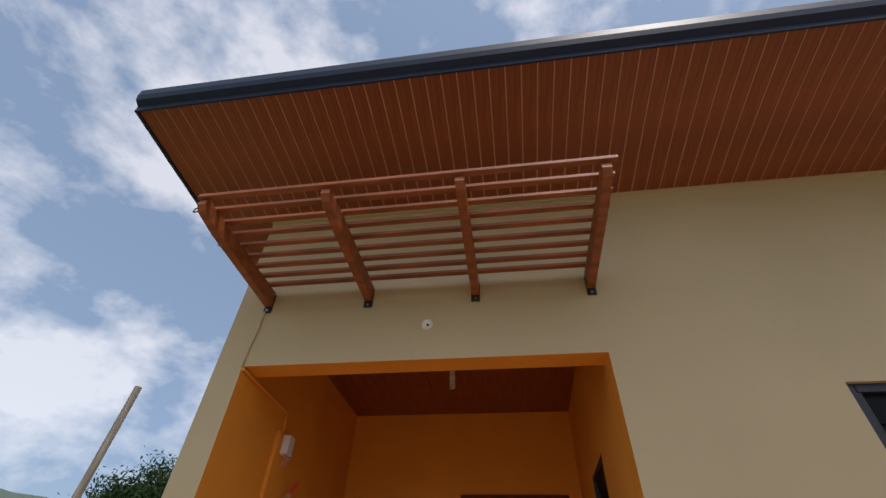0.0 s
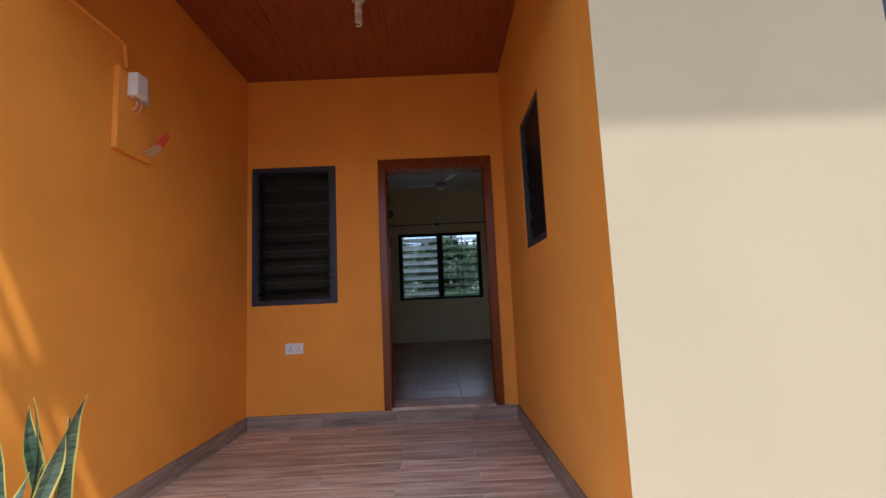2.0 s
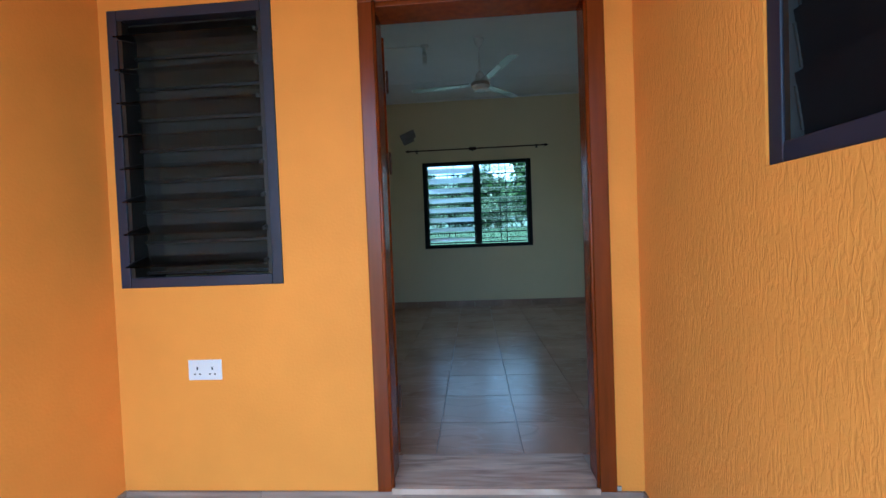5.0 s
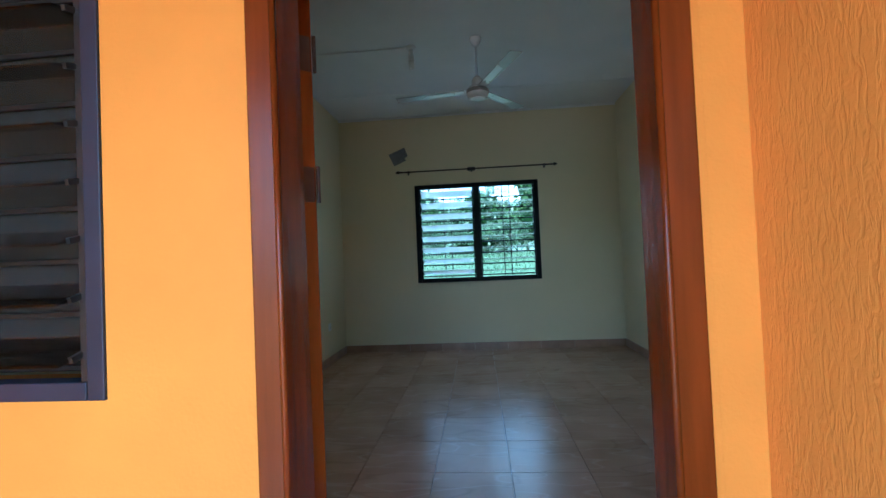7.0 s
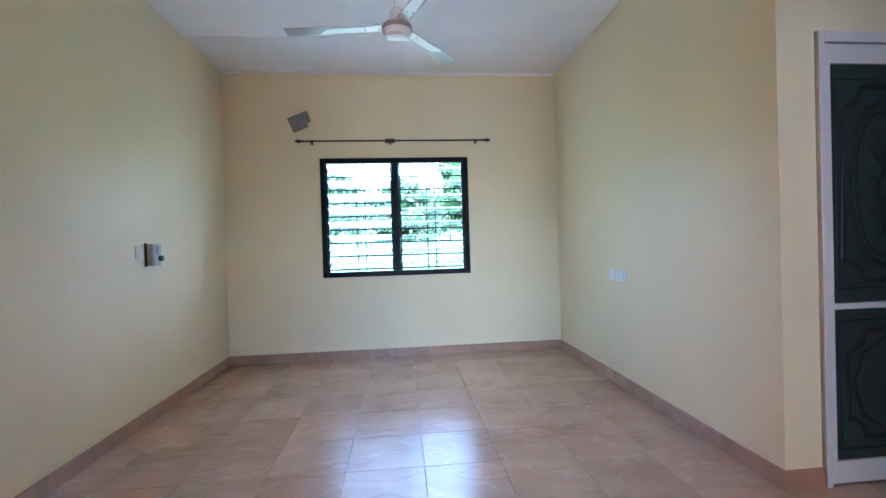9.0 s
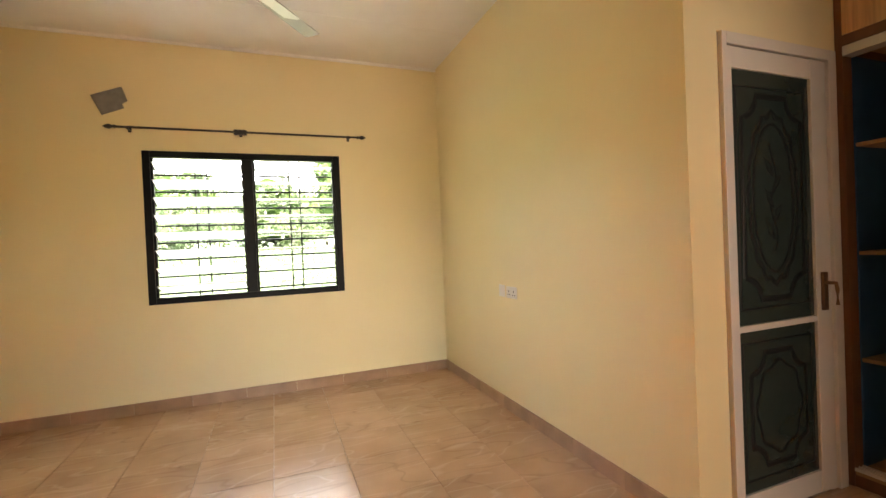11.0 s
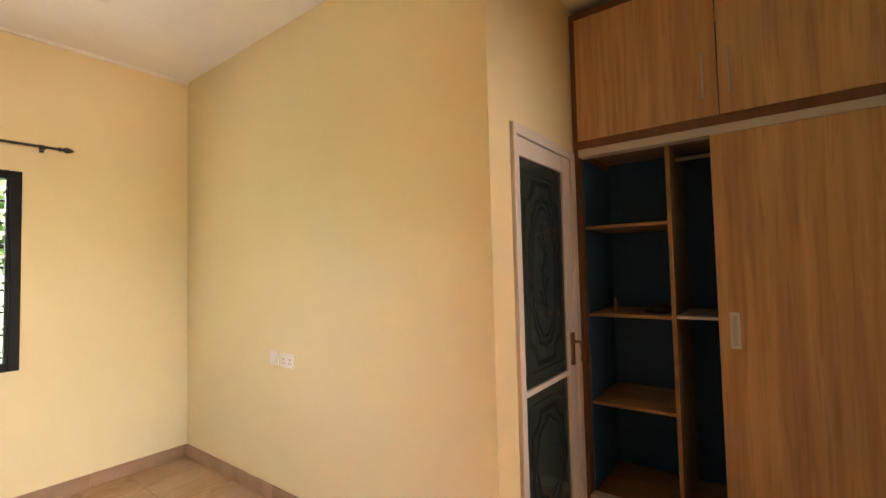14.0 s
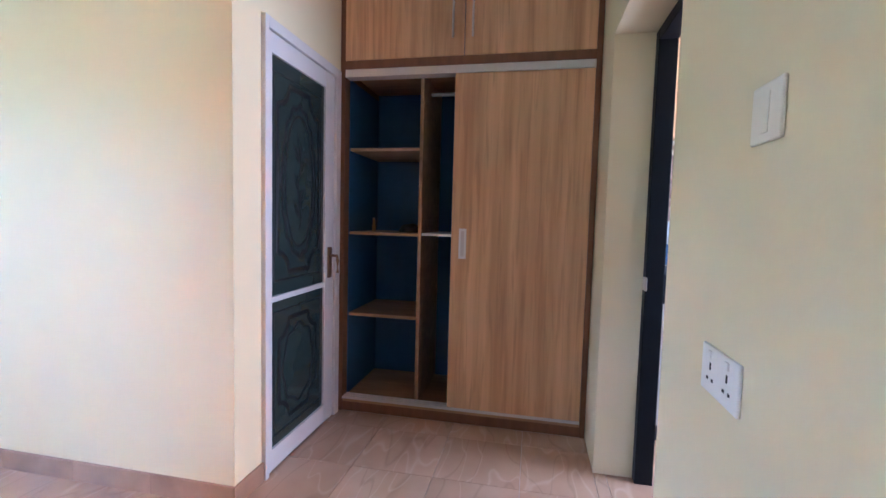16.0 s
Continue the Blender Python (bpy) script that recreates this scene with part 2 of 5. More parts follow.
def add_veins(m, color, scale, width):
    """Thin brown veins over a tile, different on each piece."""
    n, l = m.node_tree.nodes, m.node_tree.links
    b = n["Principled BSDF"]
    base = b.inputs["Base Color"].links[0].from_socket
    source = [x for x in n if x.bl_idname == "ShaderNodeTexNoise"][0].inputs["Vector"].links[0].from_socket
    vein = n.new("ShaderNodeTexNoise")
    vein.inputs["Scale"].default_value, vein.inputs["Detail"].default_value, vein.inputs["Distortion"].default_value = scale, 1.0, 0.25
    slant = n.new("ShaderNodeMapping")
    slant.inputs["Rotation"].default_value, slant.inputs["Scale"].default_value = (0, 0, radians(38)), (0.7, 2.6, 1)
    l.new(source, slant.inputs["Vector"])
    l.new(slant.outputs[0], vein.inputs["Vector"])
    ramp = n.new("ShaderNodeValToRGB")
    els = ramp.color_ramp.elements
    els[0].position, els[0].color = 0.5 - width, (0, 0, 0, 1)
    els[1].position, els[1].color = 0.5 + width, (0, 0, 0, 1)
    top = els.new(0.5)
    top.color = (0.26, 0.26, 0.26, 1)
    l.new(vein.outputs["Fac"], ramp.inputs["Fac"])
    mix = n.new("ShaderNodeMix")
    mix.data_type = "RGBA"
    mix.inputs[7].default_value = (*color, 1)
    l.new(ramp.outputs["Color"], mix.inputs[0])
    l.new(base, mix.inputs[6])
    l.new(mix.outputs[2], b.inputs["Base Color"])


def add_grain(m, color, scale, amount):
    """Fine dark streaks along the grain over a wood-look board."""
    n, l = m.node_tree.nodes, m.node_tree.links
    b = n["Principled BSDF"]
    base = b.inputs["Base Color"].links[0].from_socket
    source = [x for x in n if x.bl_idname == "ShaderNodeTexNoise"][0].inputs["Vector"].links[0].from_socket
    streak = n.new("ShaderNodeTexNoise")
    streak.inputs["Scale"].default_value, streak.inputs["Detail"].default_value, streak.inputs["Distortion"].default_value = scale, 5.0, 0.6
    l.new(source, streak.inputs["Vector"])
    ramp = n.new("ShaderNodeValToRGB")
    els = ramp.color_ramp.elements
    els[0].position, els[0].color = 0.5, (0, 0, 0, 1)
    els[1].position, els[1].color = 0.72, (amount, amount, amount, 1)
    l.new(streak.outputs["Fac"], ramp.inputs["Fac"])
    mix = n.new("ShaderNodeMix")
    mix.data_type = "RGBA"
    mix.inputs[7].default_value = (*color, 1)
    l.new(ramp.outputs["Color"], mix.inputs[0])
    l.new(base, mix.inputs[6])
    l.new(mix.outputs[2], b.inputs["Base Color"])


def add_worm_grooves(m, scale, stretch, depth):
    """Upright worm-like drag marks of a grained render, as relief."""
    n, l = m.node_tree.nodes, m.node_tree.links
    at, mp = n.new("ShaderNodeTexCoord"), n.new("ShaderNodeMapping")
    mp.inputs["Scale"].default_value = stretch
    marks = n.new("ShaderNodeTexNoise")
    marks.inputs["Scale"].default_value, marks.inputs["Detail"].default_value, marks.inputs["Distortion"].default_value = scale, 2.0, 1.0
    ramp = n.new("ShaderNodeValToRGB")
    ramp.color_ramp.elements[0].position, ramp.color_ramp.elements[1].position = 0.34, 0.56
    bp = n.new("ShaderNodeBump")
    bp.inputs["Strength"].default_value, bp.inputs["Distance"].default_value = 0.3, depth
    l.new(at.outputs["Object"], mp.inputs["Vector"])
    l.new(mp.outputs[0], marks.inputs["Vector"])
    l.new(marks.outputs["Fac"], ramp.inputs["Fac"])
    l.new(ramp.outputs["Color"], bp.inputs["Height"])
    l.new([x for x in n if x.bl_idname == "ShaderNodeBump"][0].outputs[0], bp.inputs["Normal"])
    l.new(bp.outputs[0], n["Principled BSDF"].inputs["Normal"])


add_worm_grooves(ORANGE_ROUGH, 72.0, (1, 1, 0.27), 0.0038)
add_grain(LAMINATE, (0.27, 0.13, 0.06), 5.0, 0.4)
add_grain(PLANK_TILE, (0.15, 0.075, 0.045), 3.0, 0.6)
add_veins(ROOM_TILE, (0.20, 0.115, 0.07), 1.9, 0.016)
add_veins(ROOM_TILE, (0.75, 0.58, 0.45), 2.7, 0.02)


# ---- building helpers ----
ORIGIN = {}


def box(bm, x0, x1, y0, y1, z0, z1, bevel=0.0):
    made = bmesh.ops.create_cube(bm, size=1.0)["verts"]
    m = pose((x0 + x1) / 2, (y0 + y1) / 2, (z0 + z1) / 2) @ Matrix.Diagonal((x1 - x0, y1 - y0, z1 - z0, 1))
    bmesh.ops.transform(bm, matrix=m, verts=made)
    if bevel:
        edges = {e for v in made for e in v.link_edges}
        bmesh.ops.bevel(bm, geom=list(edges), offset=bevel, segments=2, profile=0.5, affect="EDGES")
    return bm


def cyl(bm, a, b, r0, r1=None, n=16):
    a, b = Vector(a), Vector(b)
    way = b - a
    m = Matrix.Translation((a + b) / 2) @ way.to_track_quat("Z", "Y").to_matrix().to_4x4()
    bmesh.ops.create_cone(bm, cap_ends=True, segments=n, radius1=r0, radius2=r0 if r1 is None else r1, depth=way.length, matrix=m)
    return bm


def tube(bm, points, r, n=8):
    """A round bar along points."""
    points = [Vector(p) for p in points]
    rings = []
    for i, p in enumerate(points):
        way = (points[min(i + 1, len(points) - 1)] - points[max(i - 1, 0)]).normalized()
        q = way.to_track_quat("Z", "Y")
        rings.append([bm.verts.new(p + q @ Vector((r * math.cos(k * math.tau / n), r * math.sin(k * math.tau / n), 0))) for k in range(n)])
    for a, b in zip(rings, rings[1:]):
        for k in range(n):
            bm.faces.new((a[k], a[(k + 1) % n], b[(k + 1) % n], b[k]))
    bm.faces.new(rings[0][::-1])
    bm.faces.new(rings[-1])
    return bm


def lathe(bm, at, profile, n=24):
    """Turns a profile of (radius, height) about the upright axis through at."""
    rings = [[bm.verts.new((at[0] + r * math.cos(k * math.tau / n), at[1] + r * math.sin(k * math.tau / n), at[2] + h)) for k in range(n)] for r, h in profile]
    for a, b in zip(rings, rings[1:]):
        for k in range(n):
            bm.faces.new((a[k], a[(k + 1) % n], b[(k + 1) % n], b[k]))
    bm.faces.new(rings[0][::-1])
    bm.faces.new(rings[-1])
    return bm


def slab(bm, corners, z0, z1):
    """A plate with an outline of (x, y) corners."""
    low = [bm.verts.new((x, y, z0)) for x, y in corners]
    top = [bm.verts.new((x, y, z1)) for x, y in corners]
    bm.faces.new(low[::-1])
    bm.faces.new(top)
    for i in range(len(corners)):
        j = (i + 1) % len(corners)
        bm.faces.new((low[i], low[j], top[j], top[i]))
    return bm


def mesh_of(name, bm, mats, smooth=False):
    me = bpy.data.meshes.new(name)
    bm.normal_update()
    bmesh.ops.recalc_face_normals(bm, faces=bm.faces)
    bm.to_mesh(me)
    bm.free()
    for m in mats if isinstance(mats, (list, tuple)) else [mats]:
        me.materials.append(m)
    if smooth:
        me.shade_smooth()
    return me


def thing(name, at, label, category, group="", kind=""):
    """A top-level thing: an empty at its base."""
    ob = new(name)
    ob.empty_display_size = 0.05
    ob.location = at
    ORIGIN[ob] = Vector(at)
    return tagged(ob, label, category, group, kind)


def part(name, bm, mat, parent, label="", smooth=False):
    """One mesh, given in world places, under a thing or a part."""
    for v in bm.verts:
        v.co -= ORIGIN[parent]
    ob = new(name, mesh_of(name, bm, mat, smooth))
    ob.parent = parent
    ORIGIN[ob] = ORIGIN[parent]
    return tagged(ob, label) if label else ob


def solid(name, bm, mat, label, category, kind="structure", smooth=False, group=""):
    """A top-level mesh, given in world places."""
    ob = new(name, mesh_of(name, bm, mat, smooth))
    ORIGIN[ob] = Vector((0, 0, 0))
    return tagged(ob, label, category, group, kind)


B = bmesh.new


def wall(name, along, t0, t1, u0, u1, z0, z1, mats, holes, label):
    """A wall along x or y, t0 to t1 thick, with openings (u0, u1, z0, z1, slot of the reveal). mats: near side, far side, ends, reveals..."""
    us = sorted({u0, u1, *[h[0] for h in holes], *[h[1] for h in holes]})
    zs = sorted({z0, z1, *[h[2] for h in holes], *[h[3] for h in holes]})
    us, zs = [u for u in us if u0 <= u <= u1], [z for z in zs if z0 <= z <= z1]
    bm = B()
    spot = {}

    def vert(u, t, z):
        key = (u, t, z)
        if key not in spot:
            spot[key] = bm.verts.new((u, t, z) if along == "x" else (t, u, z))
        return spot[key]

    def hole(i, k):
        if not (0 <= i < len(us) - 1 and 0 <= k < len(zs) - 1):
            return 2
        u, z = (us[i] + us[i + 1]) / 2, (zs[k] + zs[k + 1]) / 2
        for h in holes:
            if h[0] < u < h[1] and h[2] < z < h[3]:
                return h[4]
        return None

    def quad(slot, *vs):
        f = bm.faces.new([vert(*v) for v in vs])
        f.material_index = slot

    for i in range(len(us) - 1):
        for k in range(len(zs) - 1):
            if hole(i, k) is not None:
                continue
            a, b, c, d = us[i], us[i + 1], zs[k], zs[k + 1]
            quad(0, (a, t0, c), (b, t0, c), (b, t0, d), (a, t0, d))
            quad(1, (a, t1, c), (b, t1, c), (b, t1, d), (a, t1, d))
            for slot, p, q in ((hole(i - 1, k), (a, c), (a, d)), (hole(i + 1, k), (b, c), (b, d)), (hole(i, k - 1), (a, c), (b, c)), (hole(i, k + 1), (a, d), (b, d))):
                if slot is not None:
                    quad(slot, (p[0], t0, p[1]), (q[0], t0, q[1]), (q[0], t1, q[1]), (p[0], t1, p[1]))
    return solid(name, bm, mats, label, "wall")


# ---- the house: fitted places ----
FACE, LINTEL = -2.185, 2.267          # plane of the facade, underside of the porch lintel
PX0, PX1 = -1.025, 1.165              # porch side walls
PORCH_Z, PORCH_CEIL = -0.13, 2.805
RX0, RX1, RY0, RY1 = -1.15, 2.357, 0.265, 4.63   # room
CEIL = 3.0
NOOK_Y = 1.785                        # wall with the glazed door
WARD_X = 3.345                        # front of the wardrobe
GROUND_Z = -0.36

wall("wall_facade", "x", FACE, -2.03, -1.21, 6.5, GROUND_Z, 3.62, [BEIGE, ORANGE, BEIGE, ORANGE, BEIGE],
     [(PX0, PX1, GROUND_Z, LINTEL, 3), (2.24, 3.44, 0.855, 2.055, 4)], "beige painted front wall over an orange porch opening")
wall("wall_porch_left", "y", -1.21, PX0, -2.03, 0.0, GROUND_Z, 3.5, [BEIGE, ORANGE, BEIGE], [], "smooth orange painted porch side wall")
wall("wall_porch_right", "y", PX1, 1.35, -2.03, 0.0, GROUND_Z, 3.5, [ORANGE_ROUGH, CREAM, ORANGE],
     [(-1.33, -0.765, 1.15, 1.998, 2)], "orange porch side wall in grained textured render")
wall("wall_porch_back", "x", 0.0, RY0, -1.35, PX1, GROUND_Z, 3.3, [ORANGE, CREAM, ORANGE, ORANGE],
     [(-0.985, -0.275, 0.855, 2.025, 3), (0.085, 1.075, -0.03, 2.035, 3)], "orange porch wall with a window and the entrance door")
wall("wall_kitchen_side", "x", 0.0, RY0, PX1, 4.1, GROUND_Z, 3.3, [CREAM, CREAM, CREAM, CREAM],
     [(1.985, 3.0, -0.03, 2.105, 3)], "cream painted room wall with a doorway beside the wardrobe")
wall("wall_west", "y", -1.35, RX0, RY0, RY1, GROUND_Z, 3.3, [BEIGE, CREAM, CREAM], [], "cream painted room wall")
wall("wall_north", "x", RY1, 4.83, -1.35, 4.1, GROUND_Z, 3.3, [CREAM, BEIGE, CREAM, CREAM],
     [(-0.186, 1.372, 0.858, 2.107, 3)], "cream painted room wall with a louvred window")
wall("wall_east", "y", RX1, 2.557, 1.985, RY1, GROUND_Z, 3.3, [CREAM, WHITE, CREAM], [], "cream painted room wall with a socket")
wall("wall_nook", "x", NOOK_Y, 1.985, RX1, 3.95, GROUND_Z, 3.3, [CREAM, WHITE, CREAM, CREAM],
     [(2.545, 3.325, -0.03, 2.105, 3)], "cream painted short wall with a glazed door")
wall("wall_east_outer", "y", 3.95, 4.1, RY0, RY1, GROUND_Z, 3.3, [CREAM, BEIGE, CREAM], [], "cream painted wall behind the wardrobe")
wall("wall_kitchen_east", "y", 3.95, 4.1, -2.03, 0.0, GROUND_Z, 3.3, [CREAM, BEIGE, CREAM], [], "cream wall of the side room")
solid("ceiling", box(B(), -1.35, 4.1, 0.0, 4.83, CEIL, CEIL + 0.05), WHITE, "white painted flat room ceiling", "ceiling")
solid("ceiling_side_room", box(B(), 1.35, 3.95, -2.03, -0.002, CEIL - 0.1, CEIL - 0.05), WHITE, "white ceiling of the side room", "ceiling")
solid("floor", box(B(), RX0 - 0.1, 4.0, 0.004, RY1, -0.12, -0.006), ROOM_GROUT, "tan grout bed under ceramic floor tiles", "floor")
solid("floor_side_room", box(B(), 1.35, 3.95, -2.03, -0.002, -0.12, -0.004), ROOM_TILE, "tiled floor of the side room", "floor")
solid("floor_porch", box(B(), PX0 - 0.05, PX1 + 0.05, -2.25, -0.001, GROUND_Z, PORCH_Z - 0.002), GROUT, "grout bed of the tiled porch floor", "floor")

# ground
bm = B()
bmesh.ops.create_grid(bm, x_segments=60, y_segments=60, size=400)
for v in bm.verts:
    v.co.z = GROUND_Z - 0.01
solid("ground", bm, GRASS, "grassy ground round the house", "ground")
# out-of-view ground sheet, coloured to bounce warm light onto porch and eaves
solid("yard", slab(B(), [(-4.5, -16), (12, -16), (12, -2.26), (-2.4, -2.26), (-2.8, 1.2), (-4.0, 1.6)], GROUND_Z - 0.05, GROUND_Z), YARD, "unseen reddish yard before the house, added for its bounced light", "ground")

# ---- windows ----
def louvre_window(name, to_world, width, height, frame_mat, glass, sashes, blades, tilts, label, clip_mat, bars=False, depth=0.05, rim=0.045, lining=0.0):
    """A framed louvre window. Local: u along the wall, d outwards, z up; to_world maps them."""
    base = to_world(width / 2, 0, 0)
    win = thing(name, base, label, "window", kind="structure")

    def put(bm):
        for v in bm.verts:
            v.co = to_world(*v.co)
        return bm

    bm = B()
    for u0, u1, z0, z1 in ((0, rim, 0, height), (width - rim, width, 0, height), (rim, width - rim, 0, rim), (rim, width - rim, height - rim, height)):
        box(bm, u0 + 0.001, u1 - 0.001, -depth / 2, depth / 2, z0 + 0.001, z1 - 0.001, 0.003)
    part("window_frame", put(bm), frame_mat, win)
    inner = (width - 2 * rim - (sashes - 1) * 0.07) / sashes
    for s in range(sashes):
        u0 = rim + s * (inner + 0.07)
        if s:
            part("mullion", put(box(B(), u0 - 0.07, u0, -depth / 2 - 0.004, depth / 2 + 0.004, rim, height - rim, 0.003)), frame_mat, win)
        pitch = (height - 2 * rim) / blades
        for k in (0, 1):
            u = u0 + 0.001 if k == 0 else u0 + inner - 0.017
            part("blade_channel", put(box(B(), u, u + 0.016, -0.02, 0.02, rim, height - rim)), clip_mat, win)
        tilt = radians(tilts[s])
        for b in range(blades):
            zc = rim + (b + 0.5) * pitch
            bm = B()
            made = box(bm, u0 + 0.02, u0 + inner - 0.02, -0.003, 0.003, -pitch * 0.56, pitch * 0.56)
            turn = Matrix.Translation((0, 0, zc)) @ Matrix.Rotation(tilt, 4, "X")
            bmesh.ops.transform(bm, matrix=turn, verts=bm.verts)
            pane = part("pane", put(bm), glass[s], win)
            pane.visible_shadow = False
            for u in (u0 + 0.012, u0 + inner - 0.022):
                bm = box(B(), u, u + 0.01, -0.007, 0.007, -pitch * 0.36, pitch * 0.36)
                bmesh.ops.transform(bm, matrix=turn, verts=bm.verts)
                part("blade_clip", put(bm), clip_mat, win)
    if lining:
        back = -lining
        # dark boards over the painted reveal, added for the shade inside it
        for u0, u1, z0, z1 in ((0.001, 0.012, 0.001, height - 0.001), (width - 0.012, width - 0.001, 0.001, height - 0.001), (0.012, width - 0.012, height - 0.05, height - 0.001)):
            part("lining", put(box(B(), u0, u1, back, -depth / 2 - 0.001, z0, z1)), DARK_METAL, win)
        net = part("mosquito_net", put(box(B(), rim, width - rim, -0.086, -0.085, rim, height - rim)), NET, win, "fine dark mosquito net behind the louvres")
        net.visible_shadow = False
        pitch = (height - 2 * rim) / blades
        for b in range(blades):
            z = rim + b * pitch + 0.006
            part("burglar_bar", put(box(B(), rim, width - rim, -0.075, -0.067, z, z + 0.012, 0.001)), DARK_METAL, win)
    if bars:
        for s in range(sashes):
            u0 = rim + s * (inner + 0.07)
            for k in (-1, 1):
                u = u0 + inner * 0.5 + k * 0.045
                part("burglar_bar", put(tube(B(), [(u, 0.10, rim * 0.6), (u, 0.10, height - rim * 0.6)], 0.0065)), BLACK_FRAME, win)
            pitch = (height - 2 * rim) / blades
            for b in range(blades):
                z = rim + b * pitch + 0.02
                part("burglar_bar", put(tube(B(), [(u0 - 0.03, 0.10, z), (u0 + inner + 0.03, 0.10, z)], 0.0085)), BLACK_FRAME, win)
    return win


louvre_window("window_1", lambda u, d, z: Vector((-0.186 + u, RY1 + 0.03 + d, 0.858 + z)), 1.558, 1.249, BLACK_FRAME, [GLASS_FROST, GLASS], 2, 8, [71, 79],
              "black framed window with glass louvres and burglar bars", BLACK_FRAME, bars=True, depth=0.07, rim=0.055)
louvre_window("window_2", lambda u, d, z: Vector((-0.985 + u, 0.018 - d, 0.855 + z)), 0.71, 1.17, NAVY, [GLASS_SMOKED], 1, 8, [74],
              "navy framed porch window with open glass louvres", DARK_METAL, depth=0.05, lining=0.235)
louvre_window("window_3", lambda u, d, z: Vector((PX1 + 0.03 - d, -1.33 + u, 1.15 + z)), 0.565, 0.848, NAVY, [PANE_DARK_ROOM], 1, 6, [-8],
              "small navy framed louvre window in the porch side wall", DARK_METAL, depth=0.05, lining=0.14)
louvre_window("window_4", lambda u, d, z: Vector((2.24 + u, FACE + 0.05 - d, 0.855 + z)), 1.2, 1.2, NAVY, [PANE_DARK_ROOM, PANE_DARK_ROOM], 2, 8, [5, 5],
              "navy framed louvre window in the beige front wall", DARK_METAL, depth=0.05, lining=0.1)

# ---- entrance door ----
door = thing("door_1", (0.57, 0.1, 0.0), "varnished reddish-brown entrance door standing open inwards", "door", kind="structure")
for x0, x1 in ((0.087, 0.153), (0.981, 1.054)):
    part("architrave", box(B(), x0, x1, -0.014, -0.001, -0.02, 1.975, 0.004), RED_WOOD, door)
part("architrave", box(B(), 0.087, 1.054, -0.014, -0.001, 1.975, 2.055, 0.004), RED_WOOD, door)
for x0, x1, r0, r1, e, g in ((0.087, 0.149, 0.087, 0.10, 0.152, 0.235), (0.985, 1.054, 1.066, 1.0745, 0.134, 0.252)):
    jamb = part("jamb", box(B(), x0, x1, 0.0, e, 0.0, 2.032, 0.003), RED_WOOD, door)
    part("rebate", box(B(), r0, r1, e + 0.0005, g, 0.0, 2.032, 0.002), REBATE_WOOD, jamb, "dark brown rebate")
for x in (0.153, 0.981):
    part("bead", tube(B(), [(x, -0.014, -0.02), (x, -0.014, 1.0), (x, -0.014, 1.975)], 0.008, 12), RED_WOOD, door, smooth=True)
solid("trim_door_return", box(B(), 1.0545, 1.0748, 0.0003, 0.1335, 0.0, 2.034), ORANGE, "orange plaster beside the door frame", "trim")
part("lipping", box(B(), 1.067, 1.0745, 0.2525, 0.267, 0.0, 2.032, 0.002), RED_WOOD, door)
head = part("head", box(B(), 0.149, 0.985, 0.0, 0.152, 1.96, 2.032, 0.003), RED_WOOD, door)
part("rebate", box(B(), 0.118, 1.065, 0.1525, 0.205, 1.985, 2.032, 0.002), RED_WOOD, head)
LEAF_ANGLE = radians(129.6)


def leaf_place(s, n, z):
    """A place on the open leaf: s from the hinge, n out of its face, z up."""
    d = Vector((math.cos(LEAF_ANGLE), math.sin(LEAF_ANGLE), 0))
    q = Vector((math.sin(LEAF_ANGLE), -math.cos(LEAF_ANGLE), 0))
    return Vector((0.139, 0.264, 0)) + d * s + q * n + Vector((0, 0, z))


def on_leaf(bm):
    for v in bm.verts:
        v.co = leaf_place(*v.co)
    return bm


leaf = part("door_leaf", on_leaf(box(B(), 0.0, 0.83, -0.042, 0.0, 0.012, 1.955, 0.003)), GLOSS_WOOD, door)
for z0, z1 in ((0.12, 0.85), (1.0, 1.85)):
    part("raised_panel", on_leaf(box(B(), 0.13, 0.68, -0.001, 0.004, z0, z1, 0.003)), GLOSS_WOOD, leaf)
for z in (0.28, 1.375, 1.75):
    part("hinge", on_leaf(box(B(), -0.003, 0.0005, -0.036, -0.006, z - 0.05, z + 0.05)), HINGE, leaf, "dark brown butt hinge")
    part("hinge_pin", on_leaf(tube(B(), [(-0.006, 0.004, z - 0.052), (-0.006, 0.004, z + 0.052)], 0.006)), HINGE, leaf)
part("deadlock_knob", on_leaf(tube(B(), [(0.775, 0.0, 1.325), (0.775, 0.018, 1.325), (0.775, 0.03, 1.325)], 0.024, 14)), STEEL, leaf, "round steel deadlock")
part("handle_plate", on_leaf(box(B(), 0.755, 0.795, 0.0, 0.008, 0.91, 1.113, 0.003)), BRONZE, leaf)
part("door_handle", on_leaf(tube(B(), [(0.775, 0.006, 1.045), (0.775, 0.05, 1.045), (0.74, 0.056, 1.046), (0.66, 0.058, 1.048)], 0.009)), DARK_METAL, leaf, "dark lever handle")
part("key", on_leaf(box(B(), 0.772, 0.778, 0.006, 0.055, 0.958, 0.978)), STEEL, leaf, "steel key in the lock")
part("key_tag", on_leaf(box(B(), 0.765, 0.785, 0.04, 0.044, 0.90, 0.955)), STEEL, leaf)
for z0, z1 in ((1.29, 1.37), (0.95, 1.08), (0.88, 0.945)):
    part("strike_plate", box(B(), 1.06, 1.0655, 0.165, 0.222, z0, z1, 0.001), STEEL, door, "steel strike plate")
part("lock_box", box(B(), 1.05, 1.0595, 0.205, 0.235, 0.985, 1.04, 0.002), STEEL, door)

